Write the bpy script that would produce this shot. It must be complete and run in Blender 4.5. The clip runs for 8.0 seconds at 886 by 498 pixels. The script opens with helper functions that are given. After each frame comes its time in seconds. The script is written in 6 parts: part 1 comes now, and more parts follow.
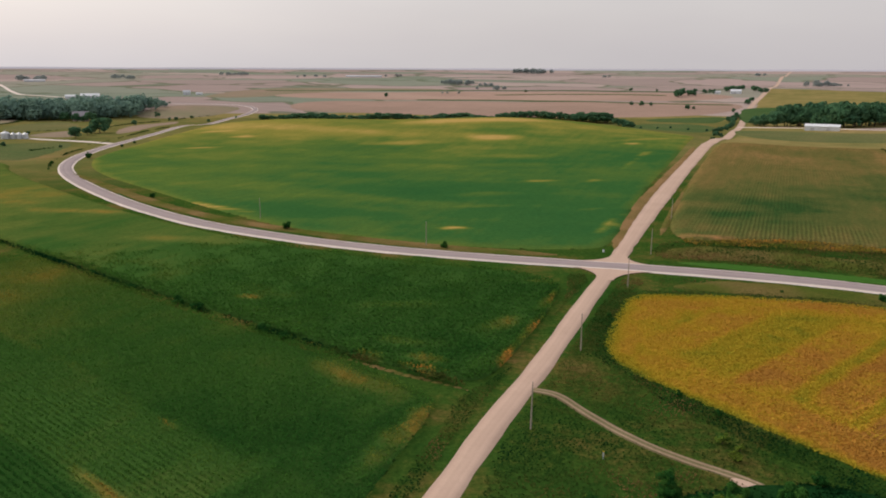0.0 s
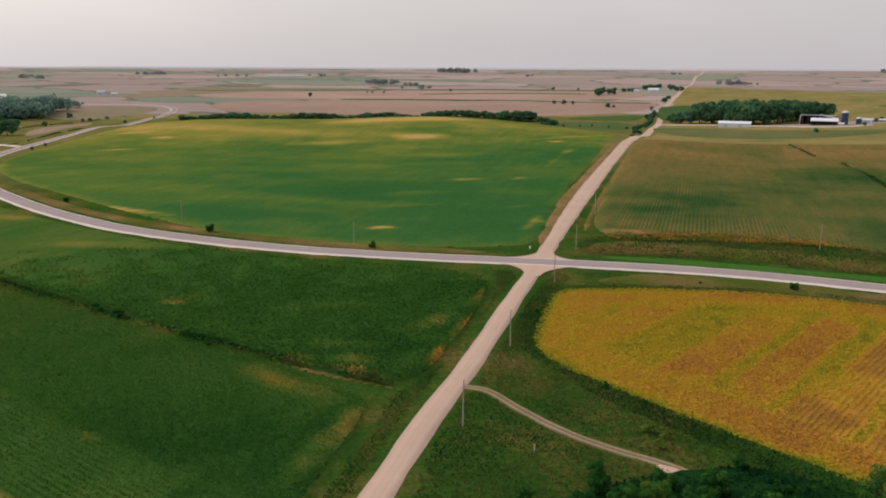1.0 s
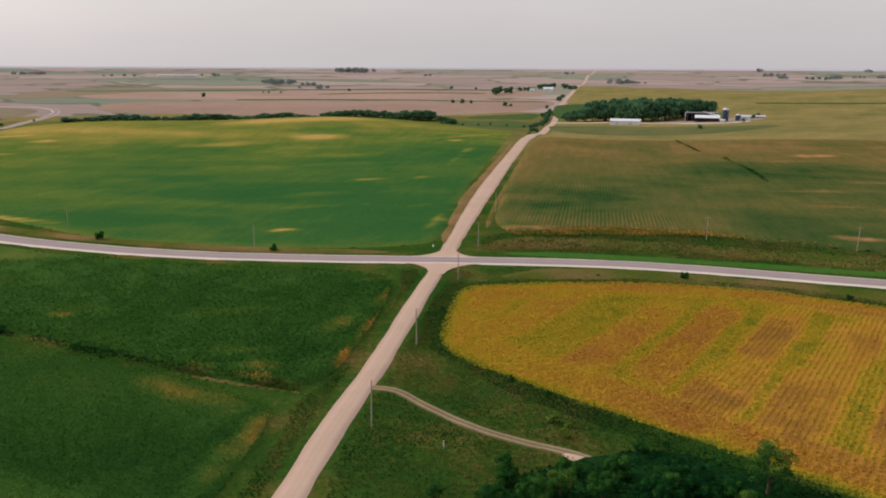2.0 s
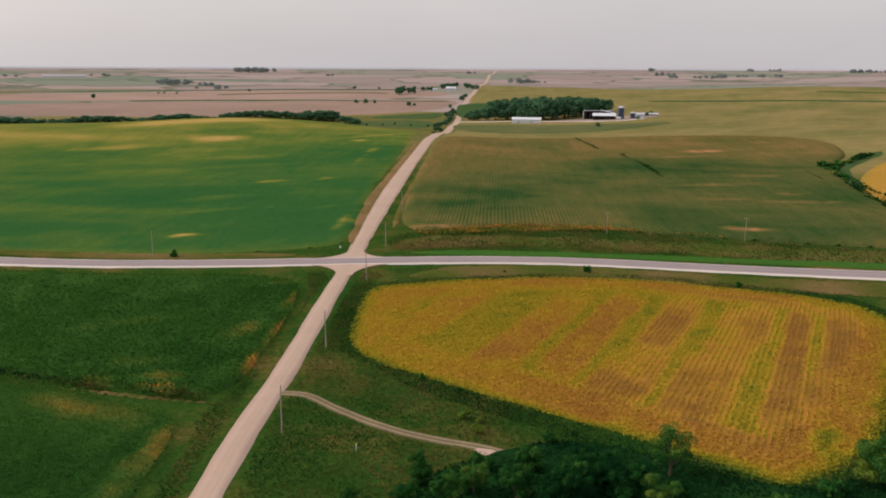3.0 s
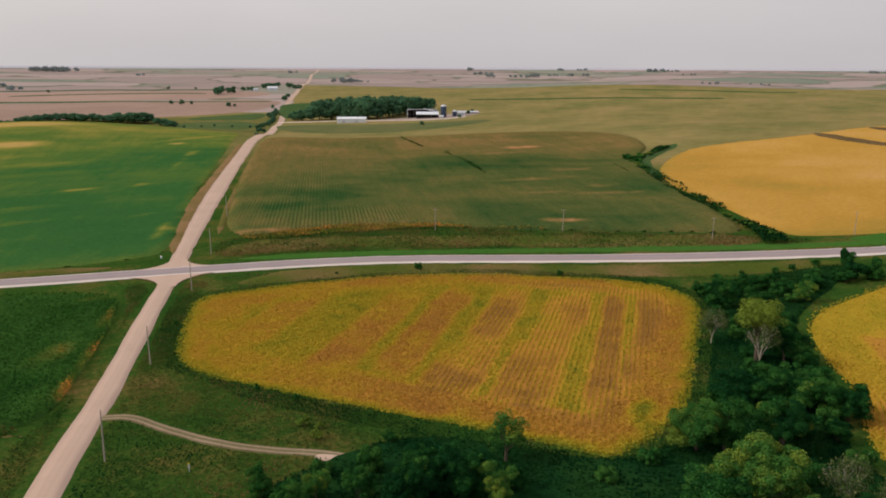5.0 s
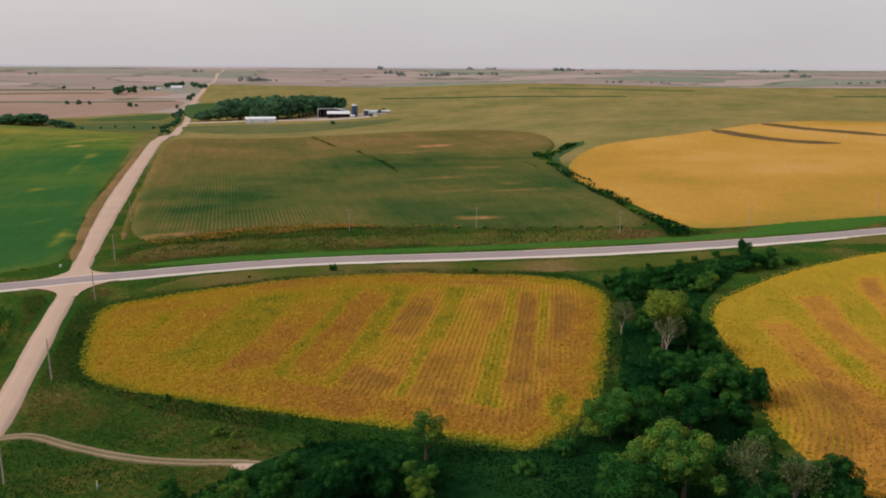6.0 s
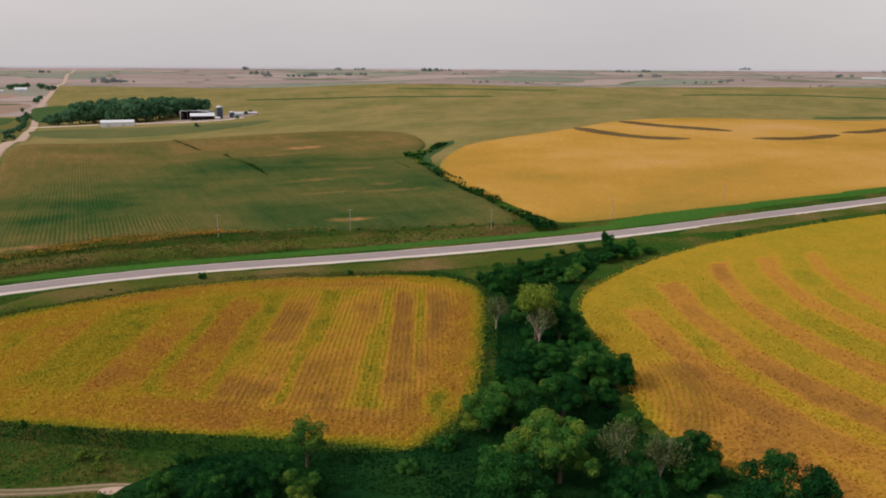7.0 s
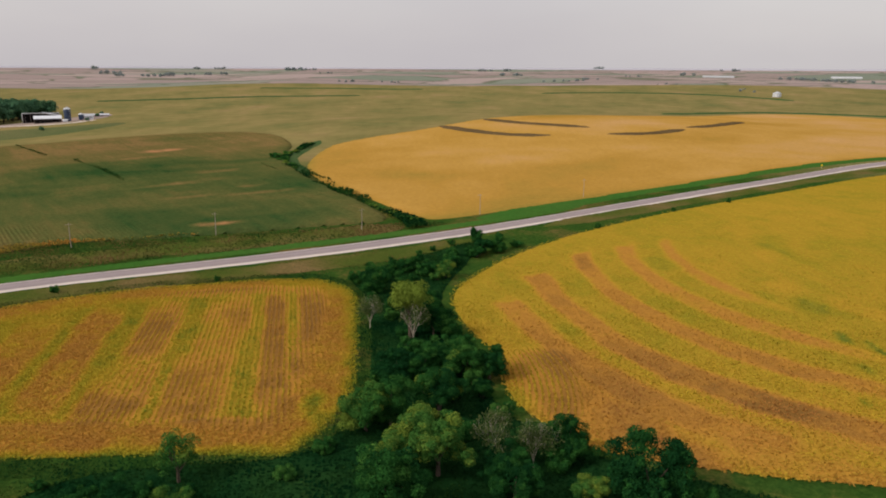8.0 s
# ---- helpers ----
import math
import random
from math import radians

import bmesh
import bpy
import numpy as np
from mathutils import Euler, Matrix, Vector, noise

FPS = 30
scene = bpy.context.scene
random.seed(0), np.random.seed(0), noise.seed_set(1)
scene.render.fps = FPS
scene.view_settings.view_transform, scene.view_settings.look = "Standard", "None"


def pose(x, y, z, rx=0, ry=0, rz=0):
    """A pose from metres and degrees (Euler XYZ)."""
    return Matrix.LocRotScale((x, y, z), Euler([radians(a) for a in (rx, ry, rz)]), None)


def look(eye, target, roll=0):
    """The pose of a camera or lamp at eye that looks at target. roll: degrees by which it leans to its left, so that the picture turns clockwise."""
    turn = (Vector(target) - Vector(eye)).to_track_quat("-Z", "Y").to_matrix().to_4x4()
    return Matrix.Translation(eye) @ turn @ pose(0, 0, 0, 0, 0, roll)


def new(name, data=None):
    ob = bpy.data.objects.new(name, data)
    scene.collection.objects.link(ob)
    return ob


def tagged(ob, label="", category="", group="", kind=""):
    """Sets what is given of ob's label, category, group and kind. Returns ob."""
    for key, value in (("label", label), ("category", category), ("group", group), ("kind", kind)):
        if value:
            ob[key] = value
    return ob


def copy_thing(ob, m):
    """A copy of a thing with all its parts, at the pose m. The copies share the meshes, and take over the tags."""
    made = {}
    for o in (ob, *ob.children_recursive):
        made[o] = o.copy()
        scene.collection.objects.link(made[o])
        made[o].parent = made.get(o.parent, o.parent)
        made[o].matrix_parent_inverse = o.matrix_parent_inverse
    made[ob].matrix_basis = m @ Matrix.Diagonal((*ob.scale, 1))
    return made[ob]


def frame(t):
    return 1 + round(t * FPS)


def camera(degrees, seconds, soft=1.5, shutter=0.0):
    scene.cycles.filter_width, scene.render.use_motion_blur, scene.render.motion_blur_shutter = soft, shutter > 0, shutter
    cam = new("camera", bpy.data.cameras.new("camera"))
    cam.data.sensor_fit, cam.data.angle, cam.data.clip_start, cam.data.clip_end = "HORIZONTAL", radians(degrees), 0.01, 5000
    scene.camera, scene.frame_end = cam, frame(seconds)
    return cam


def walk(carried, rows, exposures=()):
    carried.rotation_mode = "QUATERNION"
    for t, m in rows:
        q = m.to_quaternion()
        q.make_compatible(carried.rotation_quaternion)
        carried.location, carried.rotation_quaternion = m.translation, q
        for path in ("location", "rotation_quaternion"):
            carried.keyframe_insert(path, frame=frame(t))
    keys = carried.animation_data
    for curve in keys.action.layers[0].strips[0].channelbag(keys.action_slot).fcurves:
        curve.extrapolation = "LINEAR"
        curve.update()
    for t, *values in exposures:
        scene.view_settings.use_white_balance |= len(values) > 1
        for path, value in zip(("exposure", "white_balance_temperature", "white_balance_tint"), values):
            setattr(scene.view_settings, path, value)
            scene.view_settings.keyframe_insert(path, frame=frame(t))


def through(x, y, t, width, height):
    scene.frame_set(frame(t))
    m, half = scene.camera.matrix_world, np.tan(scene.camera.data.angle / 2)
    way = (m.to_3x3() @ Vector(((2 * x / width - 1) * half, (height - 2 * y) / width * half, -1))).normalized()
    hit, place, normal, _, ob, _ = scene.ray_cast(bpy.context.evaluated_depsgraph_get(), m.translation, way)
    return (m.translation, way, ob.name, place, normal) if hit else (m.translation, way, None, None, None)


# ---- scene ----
# ---- camera: turns to its right, hanging almost still in the air ----
cam = camera(60.07, 8.0, soft=1.9)
# seconds, x, y, z, heading to the right, tilt up, turn of the picture clockwise
ROWS = [
    (0, 0.00, 0.00, 75.00, 0.08, -13.27, 0.20),
    (0.5, 0.01, 0.07, 74.93, 2.70, -13.28, 0.19),
    (1, 0.01, 0.11, 74.87, 5.57, -13.30, 0.21),
    (1.5, 0.00, 0.14, 74.83, 9.19, -13.29, 0.20),
    (1.7, 0.01, 0.15, 74.82, 10.73, -13.29, 0.20),
    (2.8, 0.13, 0.21, 74.79, 18.63, -13.31, 0.18),
    (3, 0.16, 0.22, 74.79, 20.03, -13.30, 0.17),
    (3.5, 0.27, 0.24, 74.82, 23.26, -13.32, 0.16),
    (4, 0.38, 0.26, 74.90, 26.55, -13.32, 0.16),
    (4.5, 0.46, 0.30, 75.01, 29.68, -13.30, 0.21),
    (4.7, 0.48, 0.32, 75.06, 30.99, -13.30, 0.21),
    (5.8, 0.52, 0.40, 75.34, 37.98, -13.37, 0.25),
    (6, 0.53, 0.40, 75.40, 39.43, -13.37, 0.26),
    (6.5, 0.60, 0.32, 75.55, 44.27, -13.35, 0.27),
    (7, 0.65, 0.07, 75.66, 48.97, -13.31, 0.25),
    (7.5, 0.59, -0.29, 75.68, 53.77, -13.31, 0.23),
    (8, 0.43, -0.64, 75.65, 58.74, -13.33, 0.22),
]
walk(cam, [(t, pose(x, y, z) @ pose(0, 0, 0, 0, 0, -head) @ pose(0, 0, 0, 90 + tilt) @ pose(0, 0, 0, 0, 0, lean))
           for t, x, y, z, head, tilt, lean in ROWS], [(0.0, 0.0), (8.0, 0.0)])

# ---- the lie of the land ----
# centre x, y, height, spread across, spread along, bearing of its long side
HILLS = [
    (85, 940, 18.5, 135, 105, 0), (-195, 960, 11.5, 92, 105, 0), (60, 1230, -17, 520, 130, -4),
    (300, 740, 4, 150, 62, -22), (430, 880, -9, 180, 75, -24),
    (800, 370, 20, 240, 190, -60), (560, 470, -4, 90, 160, 40), (1650, 900, 16, 620, 420, -60),
    (230, 120, -3, 60, 110, 20), (520, -20, 7, 180, 140, 0), (-330, 560, -3, 160, 160, 0), (1000, 1500, 6, 300, 260, 0),
    (-900, 1500, 8, 300, 240, 20), (300, 2100, 9, 520, 160, 0), (-500, 2600, 10, 500, 200, 10), (900, 2900, 10, 700, 200, 0),
    (2300, 2000, 9, 500, 220, 40), (2700, 900, 12, 300, 600, 0), (2200, 200, 10, 300, 300, 0),
]


def ground_height(x, y):
    """Height of the bare ground, also for arrays."""
    x, y = np.asarray(x, float), np.asarray(y, float)
    r = np.hypot(x, y)
    z = 71.5 * np.clip((r - 1150) / 3700, 0, 1) ** 1.25
    for cx, cy, h, sa, sb, turn in HILLS:
        c, s = math.cos(radians(turn)), math.sin(radians(turn))
        a, b = (x - cx) * c + (y - cy) * s, -(x - cx) * s + (y - cy) * c
        z = z + h * np.exp(-0.5 * ((a / sa) ** 2 + (b / sb) ** 2))
    roll = np.sin(x / 310 + 1.3 * np.sin(y / 470)) * np.sin(y / 270 + 0.8 * np.sin(x / 390))
    return z + 5.0 * roll * np.clip((r - 1300) / 900, 0, 1) * np.clip((4700 - r) / 900, 0, 1) + 0.5 * np.sin(x / 47 + 1) * np.sin(y / 61) * np.clip((r - 330) / 200, 0, 1)

# ---- light: a hazy, overcast afternoon, the sun low behind thin cloud ----
SUN_AZ, SUN_EL = -62.0, 38.0
world = bpy.data.worlds.new("overcast_sky")
scene.world = world
world.use_nodes = True
wn, wl = world.node_tree.nodes, world.node_tree.links
wn.clear()
sky = wn.new("ShaderNodeTexSky")
sky.sky_type, sky.sun_disc = "NISHITA", False
sky.sun_elevation, sky.sun_rotation = radians(SUN_EL), radians(SUN_AZ % 360)
sky.dust_density, sky.air_density = 6.0, 1.2
thin = wn.new("ShaderNodeVectorMath")
thin.operation = "SCALE"
thin.inputs["Scale"].default_value = 0.2
cloud = wn.new("ShaderNodeMix")
cloud.data_type = "RGBA"
cloud.inputs["Factor"].default_value = 0.80
cover = wn.new("ShaderNodeTexNoise")
cover.inputs["Scale"].default_value, cover.inputs["Detail"].default_value = 1.6, 4
wmap = wn.new("ShaderNodeMapping")
wmap.inputs["Scale"].default_value = (1, 1, 3.5)
wco = wn.new("ShaderNodeTexCoord")
cram = wn.new("ShaderNodeValToRGB")
cram.color_ramp.elements[0].position, cram.color_ramp.elements[1].position = 0.3, 0.75
cram.color_ramp.elements[0].color, cram.color_ramp.elements[1].color = (0.64, 0.60, 0.628, 1), (0.75, 0.71, 0.708, 1)
wbg, wout = wn.new("ShaderNodeBackground"), wn.new("ShaderNodeOutputWorld")
wl.new(wco.outputs["Generated"], wmap.inputs["Vector"])
wl.new(wmap.outputs["Vector"], cover.inputs["Vector"])
wl.new(cover.outputs["Fac"], cram.inputs["Fac"])
wl.new(sky.outputs["Color"], thin.inputs[0])
wl.new(thin.outputs["Vector"], cloud.inputs["A"])
sunward = wn.new("ShaderNodeVectorMath")
sunward.operation = "DOT_PRODUCT"
sunward.inputs[1].default_value = (math.sin(radians(SUN_AZ)), math.cos(radians(SUN_AZ)), 0.35)
brighter = wn.new("ShaderNodeMapRange")
brighter.interpolation_type = "SMOOTHSTEP"
for key, value in (("From Min", 0.35), ("From Max", 1.05), ("To Min", 1.0), ("To Max", 1.30)):
    brighter.inputs[key].default_value = value
veil = wn.new("ShaderNodeVectorMath")
veil.operation = "SCALE"
wl.new(wco.outputs["Generated"], sunward.inputs[0])
wl.new(sunward.outputs["Value"], brighter.inputs["Value"])
wl.new(cram.outputs["Color"], veil.inputs[0])
wl.new(brighter.outputs["Result"], veil.inputs["Scale"])
wl.new(veil.outputs["Vector"], cloud.inputs["B"])
wl.new(cloud.outputs["Result"], wbg.inputs["Color"])
wl.new(wbg.outputs["Background"], wout.inputs["Surface"])
sun = new("sun", bpy.data.lights.new("sun", "SUN"))
sun.data.energy, sun.data.angle, sun.data.color = 1.75, radians(9), (1.0, 0.93, 0.84)
sun.matrix_world = look((400 * math.sin(radians(SUN_AZ)), 400 * math.cos(radians(SUN_AZ)), 400 * math.tan(radians(SUN_EL))), (0, 0, 0))


# ---- materials ----
class Nodes:
    """A material under construction."""

    def __init__(self, name, rough=0.9, spec=0.2):
        self.mat = bpy.data.materials.new(name)
        self.mat.use_nodes = True
        self.n, self.l = self.mat.node_tree.nodes, self.mat.node_tree.links
        self.bsdf = self.n["Principled BSDF"]
        self.bsdf.inputs["Roughness"].default_value = rough
        self.bsdf.inputs["Specular IOR Level"].default_value = spec
        self.pos = self.n.new("ShaderNodeNewGeometry").outputs["Position"]

    def at(self, scale=(1, 1, 1), turn=0.0):
        m = self.n.new("ShaderNodeMapping")
        m.inputs["Scale"].default_value, m.inputs["Rotation"].default_value = scale, (0, 0, radians(turn))
        if turn:  # turn first, then stretch
            m.inputs["Scale"].default_value = (1, 1, 1)
            self.l.new(self.pos, m.inputs["Vector"])
            k = self.n.new("ShaderNodeVectorMath")
            k.operation = "MULTIPLY"
            k.inputs[1].default_value = scale
            self.l.new(m.outputs["Vector"], k.inputs[0])
            return k.outputs["Vector"]
        self.l.new(self.pos, m.inputs["Vector"])
        return m.outputs["Vector"]

    def noise(self, scale, detail=3, vector=None, rough=0.6):
        t = self.n.new("ShaderNodeTexNoise")
        t.inputs["Scale"].default_value, t.inputs["Detail"].default_value, t.inputs["Roughness"].default_value = scale, detail, rough
        self.l.new(vector if vector else self.pos, t.inputs["Vector"])
        return t.outputs["Fac"]

    def ramp(self, fac, *stops, constant=False):
        r = self.n.new("ShaderNodeValToRGB")
        e = r.color_ramp.elements
        while len(e) < len(stops):
            e.new(0.5)
        for k, (p, c) in zip(e, stops):
            k.position, k.color = p, (*c, 1) if len(c) == 3 else c
        if constant:
            r.color_ramp.interpolation = "CONSTANT"
        self.l.new(fac, r.inputs["Fac"])
        return r.outputs["Color"]

    def mix(self, fac, a, b, how="MIX"):
        m = self.n.new("ShaderNodeMix")
        m.data_type, m.blend_type = "RGBA", how
        for value, key in ((fac, "Factor"), (a, "A"), (b, "B")):
            s = next(i for i in m.inputs if i.name == key and i.type == ("VALUE" if key == "Factor" else "RGBA"))
            if isinstance(value, bpy.types.NodeSocket):
                self.l.new(value, s)
            elif key == "Factor":
                s.default_value = value
            else:
                s.default_value = (*value, 1)
        return m.outputs[2]

    def math(self, how, a, b=0.0):
        m = self.n.new("ShaderNodeMath")
        m.operation, m.use_clamp = how, False
        for value, s in ((a, m.inputs[0]), (b, m.inputs[1])):
            if isinstance(value, bpy.types.NodeSocket):
                self.l.new(value, s)
            else:
                s.default_value = value
        return m.outputs[0]

    def attr(self, name):
        a = self.n.new("ShaderNodeAttribute")
        a.attribute_name = name
        return a.outputs["Fac"]

    def rand(self):
        return self.n.new("ShaderNodeObjectInfo").outputs["Random"]

    def island(self):
        return self.n.new("ShaderNodeNewGeometry").outputs["Random Per Island"]

    def bump(self, height, strength=0.5, distance=0.1):
        b = self.n.new("ShaderNodeBump")
        b.inputs["Strength"].default_value, b.inputs["Distance"].default_value = strength, distance
        self.l.new(height, b.inputs["Height"])
        self.l.new(b.outputs["Normal"], self.bsdf.inputs["Normal"])

    def done(self, colour):
        self.l.new(colour, self.bsdf.inputs["Base Color"])
        return self.mat


def leafy(name, stops, through=0.3, attr="ripe", rough=0.75, each=0.0, spread=0.22, tone=0.13):
    """Leaves whose colour follows the ripeness stored on the mesh, with a spread from leaf to leaf."""
    k = Nodes(name, rough, 0.0)
    f = k.math("ADD", k.attr(attr), k.math("MULTIPLY", k.math("SUBTRACT", k.island(), 0.5), spread))
    f = k.math("ADD", f, k.math("MULTIPLY", k.math("SUBTRACT", k.noise(0.09, 4), 0.5), 0.35))
    if each:
        f = k.math("ADD", f, k.math("MULTIPLY", k.math("SUBTRACT", k.rand(), 0.5), each))
    c = k.ramp(f, *stops)
    c = k.mix(1.0, c, k.ramp(k.island(), (0.0, (1 - tone,) * 3), (1.0, (1 + tone,) * 3)), "MULTIPLY")
    t = k.n.new("ShaderNodeBsdfTranslucent")
    k.l.new(c, t.inputs["Color"])
    m = k.n.new("ShaderNodeMixShader")
    m.inputs["Fac"].default_value = through
    k.l.new(k.bsdf.outputs["BSDF"], m.inputs[1])
    k.l.new(t.outputs["BSDF"], m.inputs[2])
    k.l.new(m.outputs["Shader"], k.n["Material Output"].inputs["Surface"])
    return k.done(c)


def crop_sheet(name, stops, row_turn, row_gap, grain=0.35, bump=0.6, dark=0.72, rough=0.9, rows=0.3, streak=0.25):
    """The closed canopy of a crop seen from afar: ripeness from the mesh, patches, rows and single plants."""
    k = Nodes(name, rough, 0.0)
    along = k.at((1 / 40, 1 / 6, 0.1), row_turn)
    f = k.math("ADD", k.attr("ripe"), k.math("MULTIPLY", k.math("SUBTRACT", k.noise(0.03, 6), 0.5), 0.30))
    f = k.math("ADD", f, k.math("MULTIPLY", k.math("SUBTRACT", k.noise(1.0, 4, along), 0.5), streak))
    c = k.ramp(f, *stops)
    w = k.n.new("ShaderNodeTexWave")
    w.inputs["Scale"].default_value = 1.0 / row_gap * 0.314
    w.inputs["Distortion"].default_value, w.inputs["Detail"].default_value = 2.5, 3
    w.bands_direction = "Y"
    k.l.new(k.at((1, 1, 0), row_turn + 0.01), w.inputs["Vector"])
    plants = k.noise(grain, 5, rough=0.75)
    c = k.mix(1.0, c, k.ramp(plants, (0.3, (dark, dark, dark)), (0.7, (1.18, 1.18, 1.18))), "MULTIPLY")
    tidy = k.math("MULTIPLY", k.ramp(k.noise(0.009, 3), (0.50, (0, 0, 0)), (0.64, (1, 1, 1))), rows)
    c = k.mix(tidy, c, k.mix(1.0, c, k.ramp(w.outputs["Fac"], (0.0, (0.6, 0.6, 0.6)), (0.6, (1.15, 1.15, 1.15))), "MULTIPLY"))
    k.bump(k.math("ADD", plants, k.math("MULTIPLY", w.outputs["Fac"], k.math("MULTIPLY", tidy, 2.0))), bump, 0.6)
    return k.done(c)


def plain(name, colour, rough=0.7, spread=0.2, scale=1.5, metal=0.0, bump=0.15):
    k = Nodes(name, rough, 0.35 if rough < 0.85 else 0.0)
    k.bsdf.inputs["Metallic"].default_value = metal
    n = k.noise(scale, 5)
    lo, hi = [tuple(min(1, v * g) for v in colour) for g in (1 - spread, 1 + spread)]
    c = k.mix(0.35, k.ramp(n, (0.3, lo), (0.7, hi)), k.ramp(k.noise(scale * 0.13, 3), (0.35, lo), (0.65, hi)))
    k.bump(k.noise(scale * 6, 3), bump, 0.03)
    return k.done(c)


def gravel_material(name, lo, hi, tracks):
    """Loose stone: wheel tracks along the road from the mesh (attribute across, -1 to 1), washboard and stones."""
    k = Nodes(name, 0.95, 0.05)
    n = k.mix(0.5, k.ramp(k.noise(0.06, 5), (0.3, lo), (0.7, hi)), k.ramp(k.noise(2.2, 5, rough=0.75), (0.3, lo), (0.7, hi)))
    a = k.math("ABSOLUTE", k.math("ADD", k.attr("across"), k.math("MULTIPLY", k.math("SUBTRACT", k.noise(0.09, 3), 0.5), 0.35)))
    n = k.mix(1.0, n, k.ramp(a, *tracks), "MULTIPLY")
    k.bump(k.noise(3.0, 4, rough=0.8), 0.5, 0.08)
    return k.done(n)


def ground_material():
    """Grass and weeds near by; past the near fields, the patchwork of ripe and green fields out to the horizon."""
    k = Nodes("grass_and_fields", 0.95, 0.0)
    g = k.ramp(k.math("ADD", k.math("MULTIPLY", k.noise(0.03, 6), 0.7), k.math("MULTIPLY", k.noise(0.45, 5, rough=0.7), 0.3)),
               (0.38, (0.022, 0.064, 0.011)), (0.50, (0.038, 0.078, 0.013)), (0.56, (0.078, 0.086, 0.019)), (0.66, (0.150, 0.102, 0.036)))
    g = k.mix(1.0, g, k.ramp(k.noise(0.9, 5, rough=0.75), (0.3, (0.66, 0.66, 0.66)), (0.7, (1.25, 1.25, 1.25))), "MULTIPLY")
    # olive hills: grass and corn turning, in long soft bands
    band = k.noise(1.0, 5, k.at((1 / 190, 1 / 95, 0), -35))
    o = k.ramp(k.mix(0.4, band, k.noise(0.012, 5)), (0.30, (0.115, 0.134, 0.048)), (0.44, (0.182, 0.162, 0.058)), (0.56, (0.235, 0.188, 0.072)), (0.70, (0.31, 0.205, 0.105)))
    o = k.mix(1.0, o, k.ramp(k.noise(0.05, 6, rough=0.7), (0.3, (0.80, 0.82, 0.80)), (0.7, (1.16, 1.14, 1.16))), "MULTIPLY")
    # patchwork of far fields: crop colours paled and greyed for distance haze
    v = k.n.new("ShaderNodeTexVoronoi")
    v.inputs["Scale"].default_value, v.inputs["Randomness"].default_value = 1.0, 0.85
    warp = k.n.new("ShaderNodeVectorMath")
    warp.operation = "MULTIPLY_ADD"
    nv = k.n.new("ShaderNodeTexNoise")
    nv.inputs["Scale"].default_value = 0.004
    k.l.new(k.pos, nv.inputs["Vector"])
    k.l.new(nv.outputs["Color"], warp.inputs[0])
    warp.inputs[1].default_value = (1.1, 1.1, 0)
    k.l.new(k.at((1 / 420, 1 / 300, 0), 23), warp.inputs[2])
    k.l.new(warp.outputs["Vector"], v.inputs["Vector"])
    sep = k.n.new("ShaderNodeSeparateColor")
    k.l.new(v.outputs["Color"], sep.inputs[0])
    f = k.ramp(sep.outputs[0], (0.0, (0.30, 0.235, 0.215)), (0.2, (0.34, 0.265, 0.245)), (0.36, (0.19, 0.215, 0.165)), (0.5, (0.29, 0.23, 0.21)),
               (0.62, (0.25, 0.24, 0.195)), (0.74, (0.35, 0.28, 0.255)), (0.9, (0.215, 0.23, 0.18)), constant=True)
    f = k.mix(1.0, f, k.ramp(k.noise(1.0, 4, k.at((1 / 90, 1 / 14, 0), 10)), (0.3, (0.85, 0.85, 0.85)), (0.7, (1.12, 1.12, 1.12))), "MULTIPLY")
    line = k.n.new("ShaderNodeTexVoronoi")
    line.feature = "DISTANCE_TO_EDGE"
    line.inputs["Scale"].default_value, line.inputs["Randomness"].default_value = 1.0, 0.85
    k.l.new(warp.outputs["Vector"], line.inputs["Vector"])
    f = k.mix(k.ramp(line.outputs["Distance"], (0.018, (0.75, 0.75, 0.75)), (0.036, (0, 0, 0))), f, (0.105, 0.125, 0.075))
    zone = k.attr("zone")
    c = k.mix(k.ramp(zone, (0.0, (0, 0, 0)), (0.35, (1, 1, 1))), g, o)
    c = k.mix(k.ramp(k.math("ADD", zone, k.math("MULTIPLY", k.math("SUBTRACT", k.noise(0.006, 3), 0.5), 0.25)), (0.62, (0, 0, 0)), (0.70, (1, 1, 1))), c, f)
    k.bump(k.noise(0.9, 5, rough=0.75), 0.6, 0.5)
    return k.done(c)


M_GROUND = ground_material()
M_SOY = leafy("soybean_leaves", [(0.0, (0.14, 0.20, 0.024)), (0.25, (0.362, 0.302, 0.027)), (0.5, (0.455, 0.320, 0.031)), (0.75, (0.43, 0.236, 0.042)), (1.0, (0.39, 0.180, 0.050))], 0.35, spread=0.07, tone=0.07)
M_CORN = leafy("corn_leaves", [(0.0, (0.020, 0.088, 0.016)), (0.35, (0.052, 0.136, 0.022)), (0.6, (0.125, 0.165, 0.026)), (0.85, (0.33, 0.205, 0.040)), (1.0, (0.52, 0.24, 0.045))], 0.35, spread=0.10, tone=0.08)
M_SOYBED = crop_sheet("soybean_canopy", [(0.0, (0.10, 0.13, 0.018)), (0.25, (0.27, 0.205, 0.018)), (0.5, (0.38, 0.230, 0.024)), (0.75, (0.385, 0.186, 0.032)), (1.0, (0.215, 0.108, 0.027))], -47, 2.2, 0.6, 0.5, 0.85, rows=0.1)
